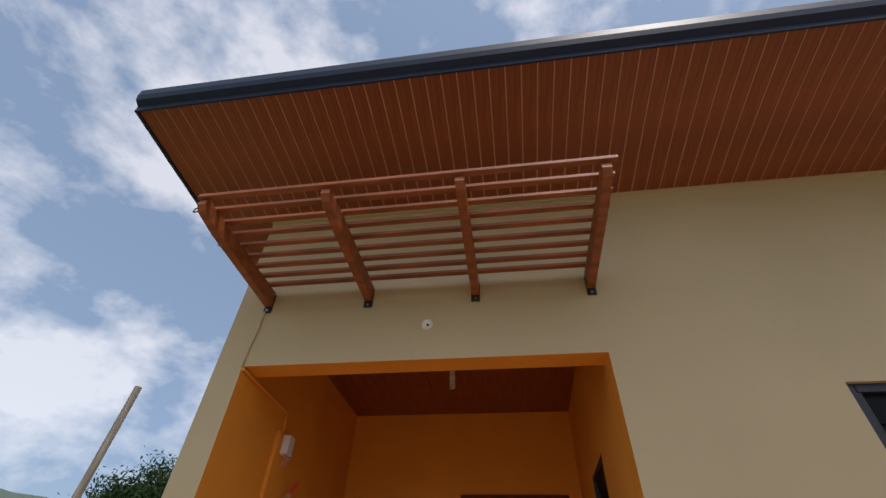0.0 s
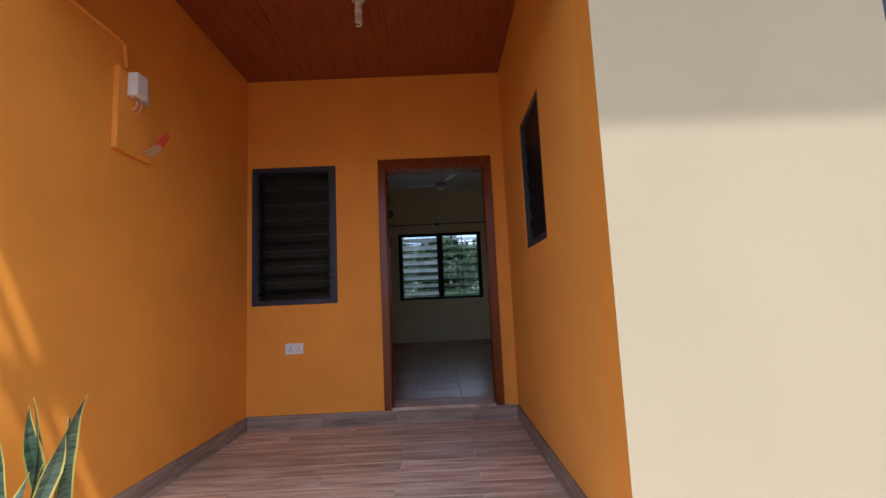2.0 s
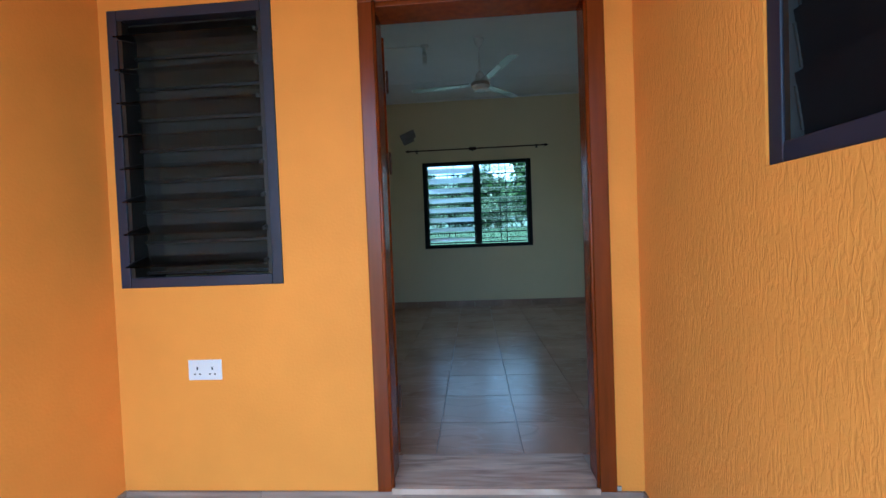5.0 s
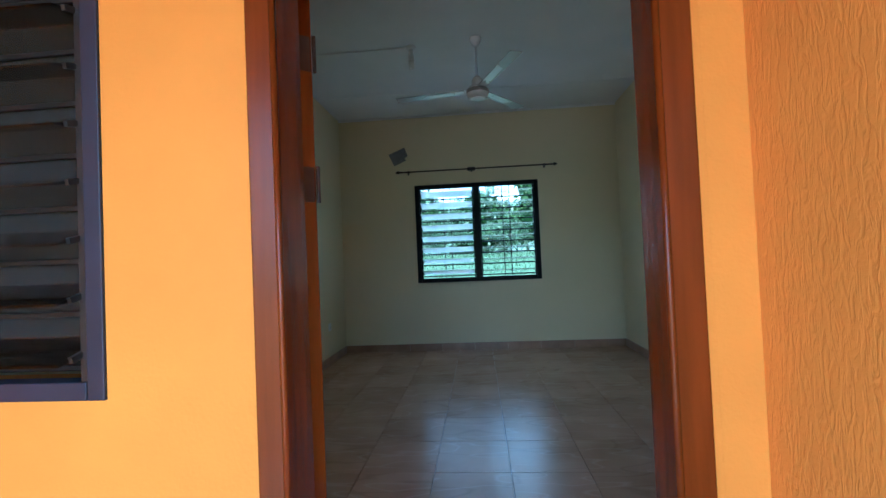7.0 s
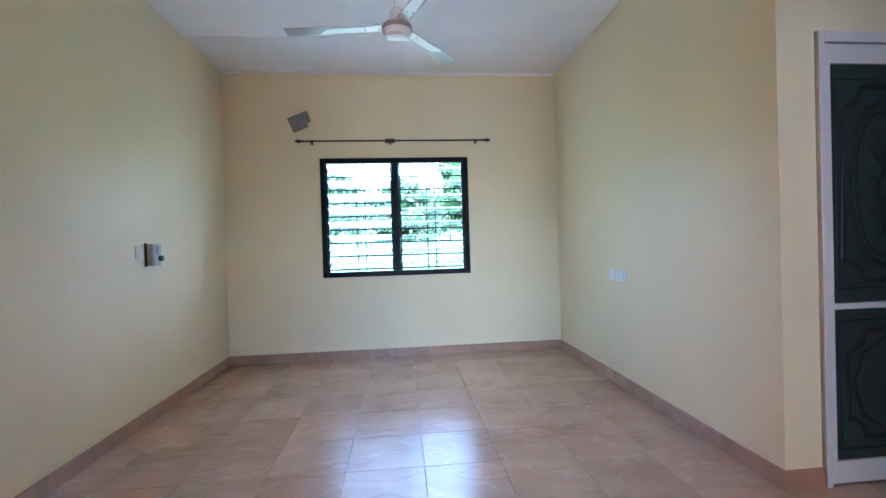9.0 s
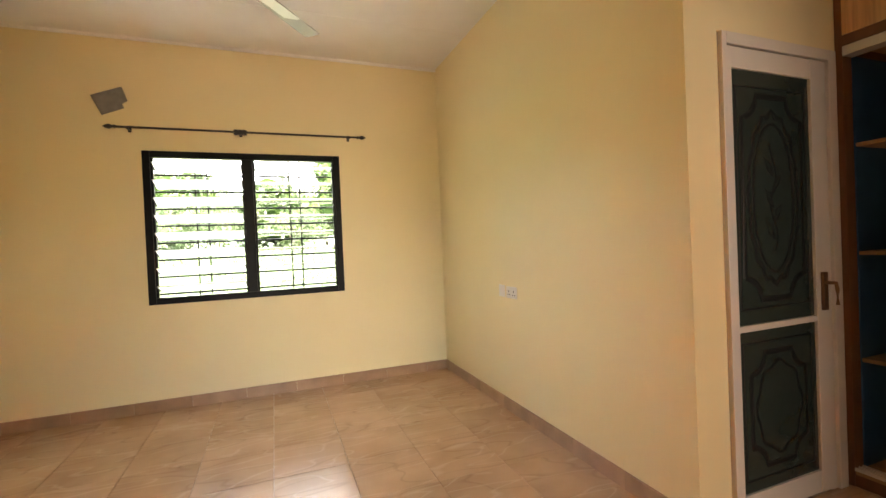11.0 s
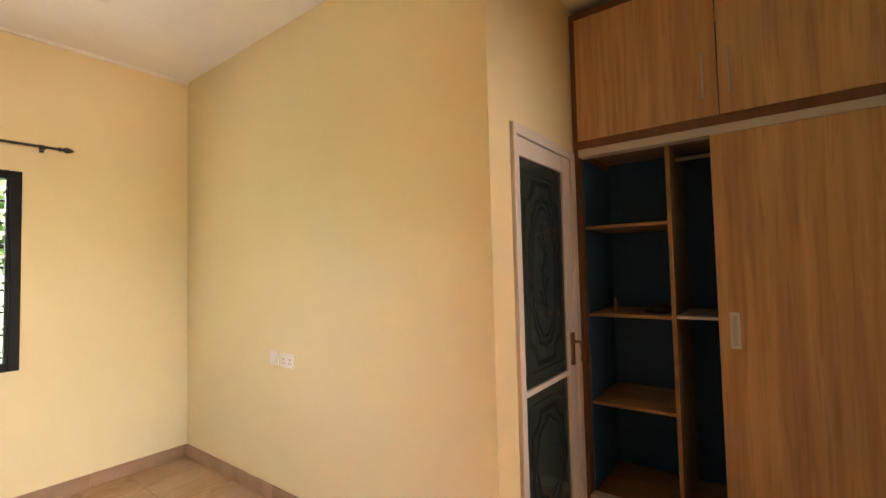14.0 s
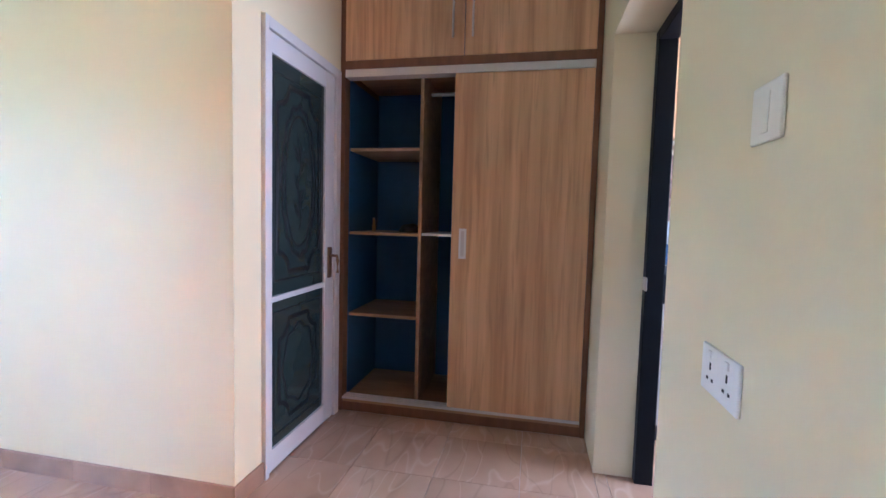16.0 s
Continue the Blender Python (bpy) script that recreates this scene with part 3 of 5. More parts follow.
# ---- glazed door in the nook ----
gd = thing("door_2", (2.93, NOOK_Y, 0.0), "white aluminium door with patterned dark green glass, closed", "door", kind="structure")
Y0, Y1 = NOOK_Y - 0.02, NOOK_Y + 0.06
for x0, x1 in ((2.549, 2.578), (3.262, 3.322)):
    part("door_frame", box(B(), x0, x1, Y0, Y1, 0.0, 2.10, 0.003), ALU, gd)
part("door_frame", box(B(), 2.578, 3.262, Y0, Y1, 2.05, 2.10, 0.003), ALU, gd)
for x0, x1 in ((2.58, 2.612), (3.137, 3.215)):
    part("stile", box(B(), x0, x1, Y0 + 0.008, Y1 - 0.02, 0.012, 2.045, 0.003), ALU, gd)
part("side_strip", box(B(), 3.219, 3.26, Y0 + 0.014, Y1 - 0.02, 0.0, 2.045, 0.003), ALU, gd)
for z0, z1 in ((0.012, 0.115), (0.82, 0.848), (1.955, 2.045)):
    part("rail", box(B(), 2.612, 3.137, Y0 + 0.010, Y1 - 0.02, z0, z1, 0.003), ALU, gd)
GY = Y0 + 0.022
upper_glass = part("pane", box(B(), 2.606, 3.142, GY, GY + 0.006, 0.845, 1.958), DOOR_GLASS, gd, "dark green glass with a black oval pattern")
lower_glass = part("pane", box(B(), 2.606, 3.142, GY, GY + 0.006, 0.11, 0.823), DOOR_GLASS, gd, "dark green glass with a black scroll pattern")


def etched(points, parent, r=0.006, close=True):
    pts = [Vector((x, GY - 0.0005, z)) for x, z in points]
    if close:
        pts.append(pts[0])
    bm = tube(B(), pts, r * 1.4, 6)
    for v in bm.verts:
        v.co.y = GY - 0.0005 + (v.co.y - GY) * 0.15
    part("etched_line", bm, ETCH, parent)


def oval(cx, cz, rx, rz, n=40, wave=0.0, k=0):
    return [(cx + rx * math.cos(a) * (1 + wave * math.cos(k * a)), cz + rz * math.sin(a) * (1 + wave * math.cos(k * a))) for a in [i * math.tau / n for i in range(n)]]


def notched(x0, x1, z0, z1, c):
    out = []
    for cx, cz, a0 in ((x0, z0, 90), (x1, z0, 180), (x1, z1, 270), (x0, z1, 360)):
        out += [(cx + c * math.cos(radians(a0 - t)), cz + c * math.sin(radians(a0 - t))) for t in (0, 15, 30, 45, 60, 75, 90)]
    return out


def rect(x0, x1, z0, z1):
    return [(x0, z0), (x1, z0), (x1, z1), (x0, z1)]


etched(rect(2.645, 3.105, 0.915, 1.885), upper_glass, 0.005)
etched(notched(2.675, 3.075, 0.95, 1.85, 0.10), upper_glass, 0.011)
etched(oval(2.875, 1.40, 0.135, 0.33), upper_glass, 0.006)
etched(oval(2.875, 1.40, 0.165, 0.375, 80, 0.035, 16), upper_glass, 0.008)
etched([(2.875 + 0.02 * math.sin(k * 0.9), 1.16 + k * 0.04) for k in range(13)], upper_glass, 0.005, False)
for k in range(5):
    s = 1 if k % 2 else -1
    etched([(2.875, 1.22 + 0.07 * k), (2.875 + s * 0.035, 1.25 + 0.07 * k), (2.875 + s * 0.055, 1.30 + 0.07 * k), (2.875 + s * 0.02, 1.28 + 0.07 * k)], upper_glass, 0.005)
etched(rect(2.645, 3.105, 0.165, 0.765), lower_glass, 0.005)
etched(notched(2.69, 3.06, 0.215, 0.715, 0.09), lower_glass, 0.010)
etched(oval(2.875, 0.465, 0.15, 0.2, 60, 0.05, 8), lower_glass, 0.006)
part("handle_plate", box(B(), 3.165, 3.20, Y0 - 0.006, Y0 + 0.008, 0.87, 1.05, 0.003), BRONZE, gd, "bronze handle plate")
part("door_handle", tube(B(), [(3.182, Y0 - 0.004, 1.0), (3.182, Y0 - 0.045, 1.0), (3.182, Y0 - 0.05, 0.97), (3.182, Y0 - 0.05, 0.90)], 0.009), BRONZE, gd)

# ---- dark doorway beside the wardrobe ----
dd = thing("door_3", (2.5, 0.04, 0.0), "black metal door frame with its leaf open", "door", kind="structure")
for x0, x1 in ((1.988, 2.03), (2.945, 2.997)):
    part("door_frame", box(B(), x0, x1, 0.004, 0.085, 0.0, 2.10, 0.003), BLACK_FRAME, dd)
part("door_frame", box(B(), 2.03, 2.945, 0.004, 0.085, 2.05, 2.10, 0.003), BLACK_FRAME, dd)
part("door_leaf", box(B(), 2.035, 2.075, -0.83, 0.0, 0.01, 2.04, 0.003), BLACK_FRAME, dd)
part("lock", box(B(), 2.895, 2.944, 0.088, 0.098, 0.93, 0.99, 0.003), STEEL, dd)
part("door_handle", tube(B(), [(2.075, -0.74, 1.0), (2.12, -0.74, 1.0), (2.12, -0.66, 1.0)], 0.009), STEEL, dd)

# ---- kitchen seen through the dark doorway ----
base_unit = thing("base_cabinet", (3.66, -0.95, 0.0), "grey kitchen base cabinet under a dark worktop", "cabinet")
part("plinth", box(B(), 3.43, 3.94, -1.9, -0.03, 0.0, 0.1), DARK_METAL, base_unit)
part("body", box(B(), 3.40, 3.945, -1.9, -0.03, 0.1, 0.80), GREY_PLASTIC, base_unit)
for k in range(3):
    leaf3 = part("door", box(B(), 3.38, 3.399, -0.645 - 0.62 * k, -0.035 - 0.62 * k, 0.11, 0.79, 0.002), GREY_PLASTIC, base_unit)
    part("handle", box(B(), 3.368, 3.3795, -0.12 - 0.62 * k, -0.10 - 0.62 * k, 0.55, 0.70, 0.002), STEEL, leaf3)
solid("worktop", box(B(), 3.36, 3.945, -1.9, -0.02, 0.80, 0.96, 0.004), BLACK_FRAME, "thick dark kitchen worktop", "worktop", kind="")
wall_unit = thing("wall_cabinet", (3.8, -0.95, 1.72), "brown wooden kitchen wall cabinet with a steel edge strip", "cabinet")
part("body", box(B(), 3.62, 3.945, -1.9, -0.03, 1.72, 2.38), SHELF_WOOD, wall_unit)
for k in range(3):
    part("door", box(B(), 3.60, 3.619, -0.645 - 0.62 * k, -0.035 - 0.62 * k, 1.74, 2.37, 0.002), LAMINATE, wall_unit)
part("edge_strip", box(B(), 3.597, 3.64, -1.9, -0.03, 1.70, 1.7195, 0.001), STEEL, wall_unit, "steel edge strip")
splash = thing("backsplash_tiles", (3.945, -0.95, 0.96), "mosaic and blue-white backsplash tiles over the worktop", "tiles", kind="structure")
for i in range(12):
    for j in range(5):
        part("tile", box(B(), 3.938, 3.9485, -0.18 - 0.155 * i, -0.03 - 0.155 * i, 0.965 + 0.145 * j, 1.106 + 0.145 * j, 0.001), (TILE_BLUE if (i + j) % 2 else TILE_PALE) if j < 2 else TILE_MOSAIC, splash)

# ---- wardrobe ----
wd = thing("wardrobe", (3.64, 1.025, 0.0), "built-in oak laminate wardrobe with one sliding door pushed aside", "wardrobe")
WX, WB, WY0, WY1 = WARD_X, 3.945, 0.268, 1.782
part("plinth", box(B(), WX + 0.006, WX + 0.03, WY0, WY1, 0.0, 0.058), CARCASS, wd)
part("side_panel", box(B(), WX, WB, WY1 - 0.03, WY1, 0.0, 2.95, 0.001), [CARCASS], wd)
part("side_panel", box(B(), WX, WB, WY0, WY0 + 0.03, 0.0, 2.95, 0.001), [CARCASS], wd)
part("back_panel", box(B(), WB - 0.012, WB - 0.002, WY0 + 0.031, WY1 - 0.031, 0.06, 2.93), BLUE_BACK, wd, "blue painted back panel")
part("lining", box(B(), WX + 0.07, WB - 0.013, WY1 - 0.036, WY1 - 0.031, 0.082, 2.08), BLUE_BACK, wd, "blue painted side lining")
part("lining", box(B(), WX + 0.07, WB - 0.013, WY0 + 0.031, WY0 + 0.036, 0.082, 2.08), BLUE_BACK, wd)
part("bottom_board", box(B(), WX + 0.004, WB - 0.013, WY0 + 0.031, WY1 - 0.031, 0.059, 0.078), SHELF_WOOD, wd)
part("middle_board", box(B(), WX + 0.02, WB - 0.013, WY0 + 0.031, WY1 - 0.031, 2.122, 2.14), SHELF_WOOD, wd)
part("mid_rail", box(B(), WX - 0.004, WX + 0.018, WY0 + 0.031, WY1 - 0.031, 2.119, 2.168, 0.001), CARCASS, wd)
part("top_rail", box(B(), WX - 0.004, WX + 0.018, WY0 + 0.0, WY1 - 0.0, 2.912, 2.952, 0.001), CARCASS, wd)
part("sliding_track", box(B(), WX - 0.003, WX + 0.075, WY0 + 0.031, WY1 - 0.031, 2.073, 2.118, 0.002), ALU, wd, "white sliding door track")
part("floor_track", box(B(), WX - 0.003, WX + 0.07, WY0 + 0.031, WY1 - 0.031, 0.0785, 0.086), ALU, wd)
for u in (WX + 0.0, WX + 0.03, WX + 0.06):
    part("track_ridge", box(B(), u, u + 0.006, WY0 + 0.031, WY1 - 0.031, 0.086, 0.093), ALU, wd)
slide = part("sliding_door", box(B(), WX + 0.004, WX + 0.026, WY0 + 0.032, 1.073, 0.094, 2.072, 0.001), LAMINATE, wd)
bm = box(B(), WX - 0.002, WX + 0.004, 0.983, 1.027, 1.0, 1.178, 0.002)
pull = part("pull", bm, WHITE_PLASTIC, slide, "white recessed pull")
part("pull_recess", box(B(), WX - 0.003, WX - 0.0015, 0.995, 1.015, 1.015, 1.163), ALU, pull)
part("sliding_door", box(B(), WX + 0.036, WX + 0.058, WY0 + 0.032, 1.05, 0.094, 2.072, 0.001), LAMINATE, wd)
for y0, y1, h in ((1.0275, WY1 - 0.032, 1.089), (WY0 + 0.032, 1.0225, 0.975)):
    upper = part("upper_door", box(B(), WX - 0.004, WX + 0.014, y0, y1, 2.17, 2.91, 0.0015), LAMINATE, wd)
    bar = cyl(B(), (WX - 0.03, h, 2.262), (WX - 0.03, h, 2.492), 0.006, n=12)
    for z in (2.29, 2.464):
        cyl(bar, (WX - 0.03, h, z), (WX - 0.0035, h, z), 0.005, n=10)
    part("handle", bar, ALU, upper, "pale satin metal bar handle")
part("divider", box(B(), WX + 0.075, WB - 0.013, 1.276, 1.296, 0.079, 2.10), SHELF_WOOD, wd)
for z in (0.606, 1.128, 1.652):
    part("shelf", box(B(), WX + 0.075, WB - 0.013, 1.297, WY1 - 0.037, z - 0.009, z + 0.009), SHELF_WOOD, wd)
part("clothes_rail", tube(B(), [(3.62, WY0 + 0.037, 2.03), (3.62, 1.275, 2.03)], 0.012, 10), STEEL, wd, "steel clothes rail")
part("shelf", box(B(), WX + 0.085, WB - 0.013, WY0 + 0.037, 1.275, 1.125, 1.14), WHITE_PLASTIC, wd, "white narrow shelf")
peg = lathe(B(), (3.52, 1.62, 1.1371), [(0.011, 0), (0.012, 0.03), (0.009, 0.05), (0.008, 0.085), (0.006, 0.09)], 12)
solid("wooden_peg", peg, SHELF_WOOD, "small brown wooden peg standing on a wardrobe shelf", "peg", kind="")
bm = B()
bmesh.ops.create_icosphere(bm, subdivisions=3, radius=1.0)
for v in bm.verts:
    k = 1 + 0.35 * noise.noise(v.co * 2.3)
    v.co = Vector((3.60 + v.co.x * 0.06 * k, 1.39 + v.co.y * 0.075 * k, max(1.1371, 1.157 + v.co.z * 0.035 * k)))
solid("black_bag", bm, DARK_METAL, "crumpled black plastic bag on a wardrobe shelf", "bag", kind="", smooth=True)


# ---- plates on walls ----
def wall_plate(name, to_world, width, height, label, category, kind_of="socket", depth=0.007, gangs=2, mat=WHITE_PLASTIC):
    """A switch or socket plate. Local: u along the wall, d out of it, z up, from its middle."""
    ob = thing(name, to_world(0, 0, 0), label, category)

    def put(bm):
        for v in bm.verts:
            v.co = to_world(*v.co)
        return bm

    part("plate", put(box(B(), -width / 2, width / 2, 0.0, depth, -height / 2, height / 2, 0.003)), mat, ob)
    for g in range(gangs):
        u = (g - (gangs - 1) / 2) * width / gangs * 0.9
        if kind_of == "socket":
            part("earth_slot", put(box(B(), u - 0.003, u + 0.003, depth - 0.002, depth + 0.0006, 0.0, 0.014)), BLACK_FRAME, ob)
            for s in (-1, 1):
                part("pin_slot", put(box(B(), u + s * 0.011 - 0.004, u + s * 0.011 + 0.004, depth - 0.002, depth + 0.0006, -0.02, -0.014)), BLACK_FRAME, ob)
            part("rocker", put(box(B(), u - 0.007, u + 0.007, depth - 0.001, depth + 0.003, 0.022, 0.036, 0.001)), mat, ob)
        else:
            part("rocker", put(box(B(), u - 0.011, u + 0.011, depth - 0.001, depth + 0.0012, -0.03, 0.03, 0.0005)), mat, ob)
    return ob


wall_plate("double_socket", lambda u, d, z: Vector((-0.634 + u, -d, 0.50 + z)), 0.146, 0.086, "white double socket on the orange porch wall", "socket")
wall_plate("double_socket", lambda u, d, z: Vector((1.625 + u, RY0 + d, 0.965 + z)), 0.155, 0.088, "white double socket low on the cream wall", "socket")
wall_plate("light_switch", lambda u, d, z: Vector((1.525 + u, RY0 + d, 1.398 + z)), 0.088, 0.088, "cream light switch on the cream wall", "switch", "switch", gangs=1, mat=CREAM_PLASTIC)
wall_plate("light_switch", lambda u, d, z: Vector((RX0 + d, 3.115 + u, 1.18 + z)), 0.088, 0.088, "white switch beside a grey regulator", "switch", "switch", gangs=1)
wall_plate("socket", lambda u, d, z: Vector((RX0 + d, 4.02 + u, 0.425 + z)), 0.088, 0.088, "white single socket low on the cream wall", "socket", gangs=1)
wall_plate("double_socket", lambda u, d, z: Vector((RX1 - d, 3.26 + u, 0.885 + z)), 0.146, 0.086, "white double socket on the cream wall", "socket")
wall_plate("light_switch", lambda u, d, z: Vector((RX1 - d, 3.40 + u, 0.888 + z)), 0.088, 0.088, "white switch beside a double socket", "switch", "switch", gangs=1)

reg = thing("fan_regulator", (RX0, 3.27, 1.16), "grey plastic fan regulator box with a dark knob", "regulator")
part("casing", box(B(), RX0, RX0 + 0.055, 3.195, 3.30, 1.085, 1.24, 0.012), GREY_PLASTIC, reg)
part("backplate", box(B(), RX0, RX0 + 0.012, 3.18, 3.196, 1.08, 1.245, 0.002), DARK_METAL, reg)
part("knob", tube(B(), [(RX0 + 0.054, 3.272, 1.135), (RX0 + 0.062, 3.272, 1.135), (RX0 + 0.075, 3.272, 1.135)], 0.02, 14), DARK_METAL, reg, "round dark knob")
for k in range(5):
    part("vent_slot", box(B(), RX0 + 0.053, RX0 + 0.0556, 3.222, 3.25, 1.175 + 0.011 * k, 1.179 + 0.011 * k), BLACK_FRAME, reg)

db = thing("distribution_board", (1.5, RY0, 1.92), "pale grey metal distribution board on the cream wall", "electrical box")
part("cabinet", box(B(), 1.33, 1.665, RY0, RY0 + 0.012, 1.74, 2.10, 0.003), ALU, db)
part("cover", box(B(), 1.345, 1.65, RY0 + 0.012, RY0 + 0.02, 1.755, 2.085, 0.003), ALU, db)

# ---- ceiling fan and bulb ----
FX, FY, FZ = 0.645, 2.73, 2.52
fan = thing("ceiling_fan", (FX, FY, CEIL), "white three-bladed ceiling fan at rest with mauve blade tips", "fan")
part("canopy", lathe(B(), (FX, FY, CEIL), [(0.05, 0.0), (0.048, -0.02), (0.03, -0.06), (0.016, -0.075)]), FAN_WHITE, fan, smooth=True)
part("down_rod", cyl(B(), (FX, FY, FZ + 0.1), (FX, FY, CEIL - 0.07), 0.01), FAN_WHITE, fan)
part("lower_canopy", lathe(B(), (FX, FY, FZ), [(0.02, 0.15), (0.04, 0.13), (0.05, 0.075), (0.045, 0.06)]), FAN_WHITE, fan, smooth=True)
motor = part("motor", lathe(B(), (FX, FY, FZ), [(0.025, 0.075), (0.07, 0.06), (0.09, 0.04), (0.092, 0.005), (0.085, -0.022), (0.07, -0.03)], 32), FAN_WHITE, fan, smooth=True)
part("motor_ring", lathe(B(), (FX, FY, FZ), [(0.092, 0.038), (0.095, 0.032), (0.095, 0.012), (0.092, 0.006)], 32), FAN_BROWN, motor)
part("motor_cap", lathe(B(), (FX, FY, FZ), [(0.066, -0.029), (0.06, -0.04), (0.025, -0.046)], 32), FAN_WHITE, motor)
for a in (177, 293, 54):
    turn = pose(FX, FY, FZ + 0.036, 0, -2.4, 0) @ pose(0, 0, 0, 0, 0, a)

    def fan_piece(u0, u1, w0, w1, z0, z1):
        bm = slab(B(), [(u0, -w0 / 2), (u1, -w1 / 2), (u1, w1 / 2), (u0, w0 / 2)], z0, z1)
        bmesh.ops.transform(bm, matrix=turn, verts=bm.verts)
        return bm

    blade = part("blade", fan_piece(0.11, 0.69, 0.085, 0.10, -0.004, 0.0), FAN_BROWN, fan, "grey-mauve blade with a painted window reflection")
    part("blade_arm", fan_piece(0.07, 0.22, 0.05, 0.06, 0.0005, 0.006), FAN_WHITE, blade)
    # the window's reflection on the blade, drawn as a thin white plate
    strip = slab(B(), [(0.115, -0.041), (0.48, -0.046), (0.48, -0.03), (0.43, 0.02), (0.115, 0.03)], -0.0068, -0.0045)
    bmesh.ops.transform(strip, matrix=turn, verts=strip.verts)
    part("reflection_strip", strip, FAN_WHITE, blade, "white strip painted for the window's reflection")
    for s in (-1, 1):
        bm = cyl(B(), (0.2, s * 0.018, -0.008), (0.2, s * 0.018, -0.0035), 0.006, n=8)
        bmesh.ops.transform(bm, matrix=turn, verts=bm.verts)
        part("screw", bm, DARK_METAL, blade)


def bulb_lamp(name, x, y, z, label):
    lamp = thing(name, (x, y, z), label, "lamp")
    part("rose", lathe(B(), (x, y, z), [(0.045, 0.0), (0.045, -0.012), (0.03, -0.022)]), WHITE_PLASTIC, lamp, smooth=True)
    part("holder", lathe(B(), (x, y, z), [(0.02, -0.02), (0.022, -0.05), (0.018, -0.065)]), WHITE_PLASTIC, lamp, smooth=True)
    part("bulb_base", lathe(B(), (x, y, z), [(0.018, -0.064), (0.024, -0.075), (0.024, -0.105), (0.018, -0.11)]), WHITE_PLASTIC, lamp, smooth=True)
    turns = [(x + 0.019 * math.cos(k * 0.5), y + 0.019 * math.sin(k * 0.5), z - 0.112 - k * 0.0017) for k in range(44)]
    part("spiral_tube", tube(B(), turns, 0.0065, 8), BULB, lamp, "white spiral fluorescent tube", smooth=True)
    return lamp


bulb_lamp("bulb_lamp", 0.13, -1.03, PORCH_CEIL - 0.004, "white spiral bulb in a holder under the porch ceiling")
bulb_lamp("bulb_lamp", 0.085, 2.80, CEIL, "white spiral bulb in a holder under the room ceiling")
solid("ceiling_conduit", box(B(), RX0, 0.04, 2.79, 2.81, CEIL - 0.012, CEIL), WHITE, "thin white conduit strip on the ceiling", "conduit", kind="")
solid("trim_ceiling", box(B(), RX0, RX1, RY1 - 0.02, RY1, CEIL - 0.022, CEIL - 0.0005), WHITE, "thin white ceiling trim", "trim")
for y in (1.45, 3.85):
    solid("trim_ceiling_strip", box(B(), RX0, RX1, y, y + 0.035, CEIL - 0.0025, CEIL - 0.0005), WHITE, "white cover strip over a ceiling joint", "trim")

# ---- curtain rod and wall patch ----
rod = thing("curtain_rod", (0.6, RY1, 2.27), "thin black curtain rod above the window", "curtain rod")
RODY, RODZ = RY1 - 0.065, 2.272
part("rod", tube(B(), [(-0.33, RODY, RODZ), (1.53, RODY, RODZ)], 0.009), DARK_METAL, rod)
part("joiner", box(B(), 0.50, 0.60, RODY - 0.018, RODY + 0.018, RODZ - 0.024, RODZ + 0.018, 0.006), DARK_METAL, rod)
for x, s in ((-0.33, -1), (1.53, 1)):
    bm = lathe(B(), (0, 0, 0), [(0.009, 0.0), (0.016, 0.01), (0.008, 0.02), (0.02, 0.045), (0.014, 0.065), (0.003, 0.085)], 12)
    bmesh.ops.transform(bm, matrix=pose(x, RODY, RODZ, 0, 90 * s, 0), verts=bm.verts)
    part("finial", bm, DARK_METAL, rod, smooth=True)
for x in (-0.255, 1.46, 0.55):
    part("bracket", box(B(), x - 0.008, x + 0.008, RODY - 0.012, RY1, RODZ - 0.014, RODZ - 0.006), DARK_METAL, rod)
    part("bracket_plate", box(B(), x - 0.012, x + 0.012, RY1 - 0.006, RY1, RODZ - 0.026, RODZ + 0.026), DARK_METAL, rod)
bm = B()
vs = [bm.verts.new((x, RY1 - 0.0025, z)) for x, z in ((-0.503, 2.523), (-0.435, 2.372), (-0.285, 2.435), (-0.297, 2.468), (-0.259, 2.494), (-0.296, 2.605))]
out = bmesh.ops.extrude_face_region(bm, geom=[bm.faces.new(vs)])
bmesh.ops.translate(bm, verts=[v for v in out["geom"] if isinstance(v, bmesh.types.BMVert)], vec=(0, 0.0025, 0))
solid("wall_patch", bm, GREY_PATCH, "unpainted grey filler patch on the cream wall", "patch", kind="")

# ---- porch ceiling, roof, soffit ----
bm = B()
x = PX0
while x < PX1 - 0.01:
    box(bm, x + 0.0015, min(x + 0.0985, PX1), -2.03, -0.001, PORCH_CEIL, PORCH_CEIL + 0.012)
    x += 0.1
box(bm, PX0, PX1, -2.03, -0.001, PORCH_CEIL + 0.006, PORCH_CEIL + 0.03)
solid("ceiling_porch", bm, SOFFIT_WOOD, "brown tongue-and-groove board ceiling of the porch", "ceiling")

SLOPE, EAVE_Y, EAVE_X, SOFFIT_Z = -0.065, -3.235, -1.72, 3.548


def soffit_z(y):
    return SOFFIT_Z + SLOPE * (y - FACE)


roof = thing("roof", (2.4, 0.0, 3.7), "monopitch roof with navy gutter and brown boarded eaves", "roof", kind="structure")


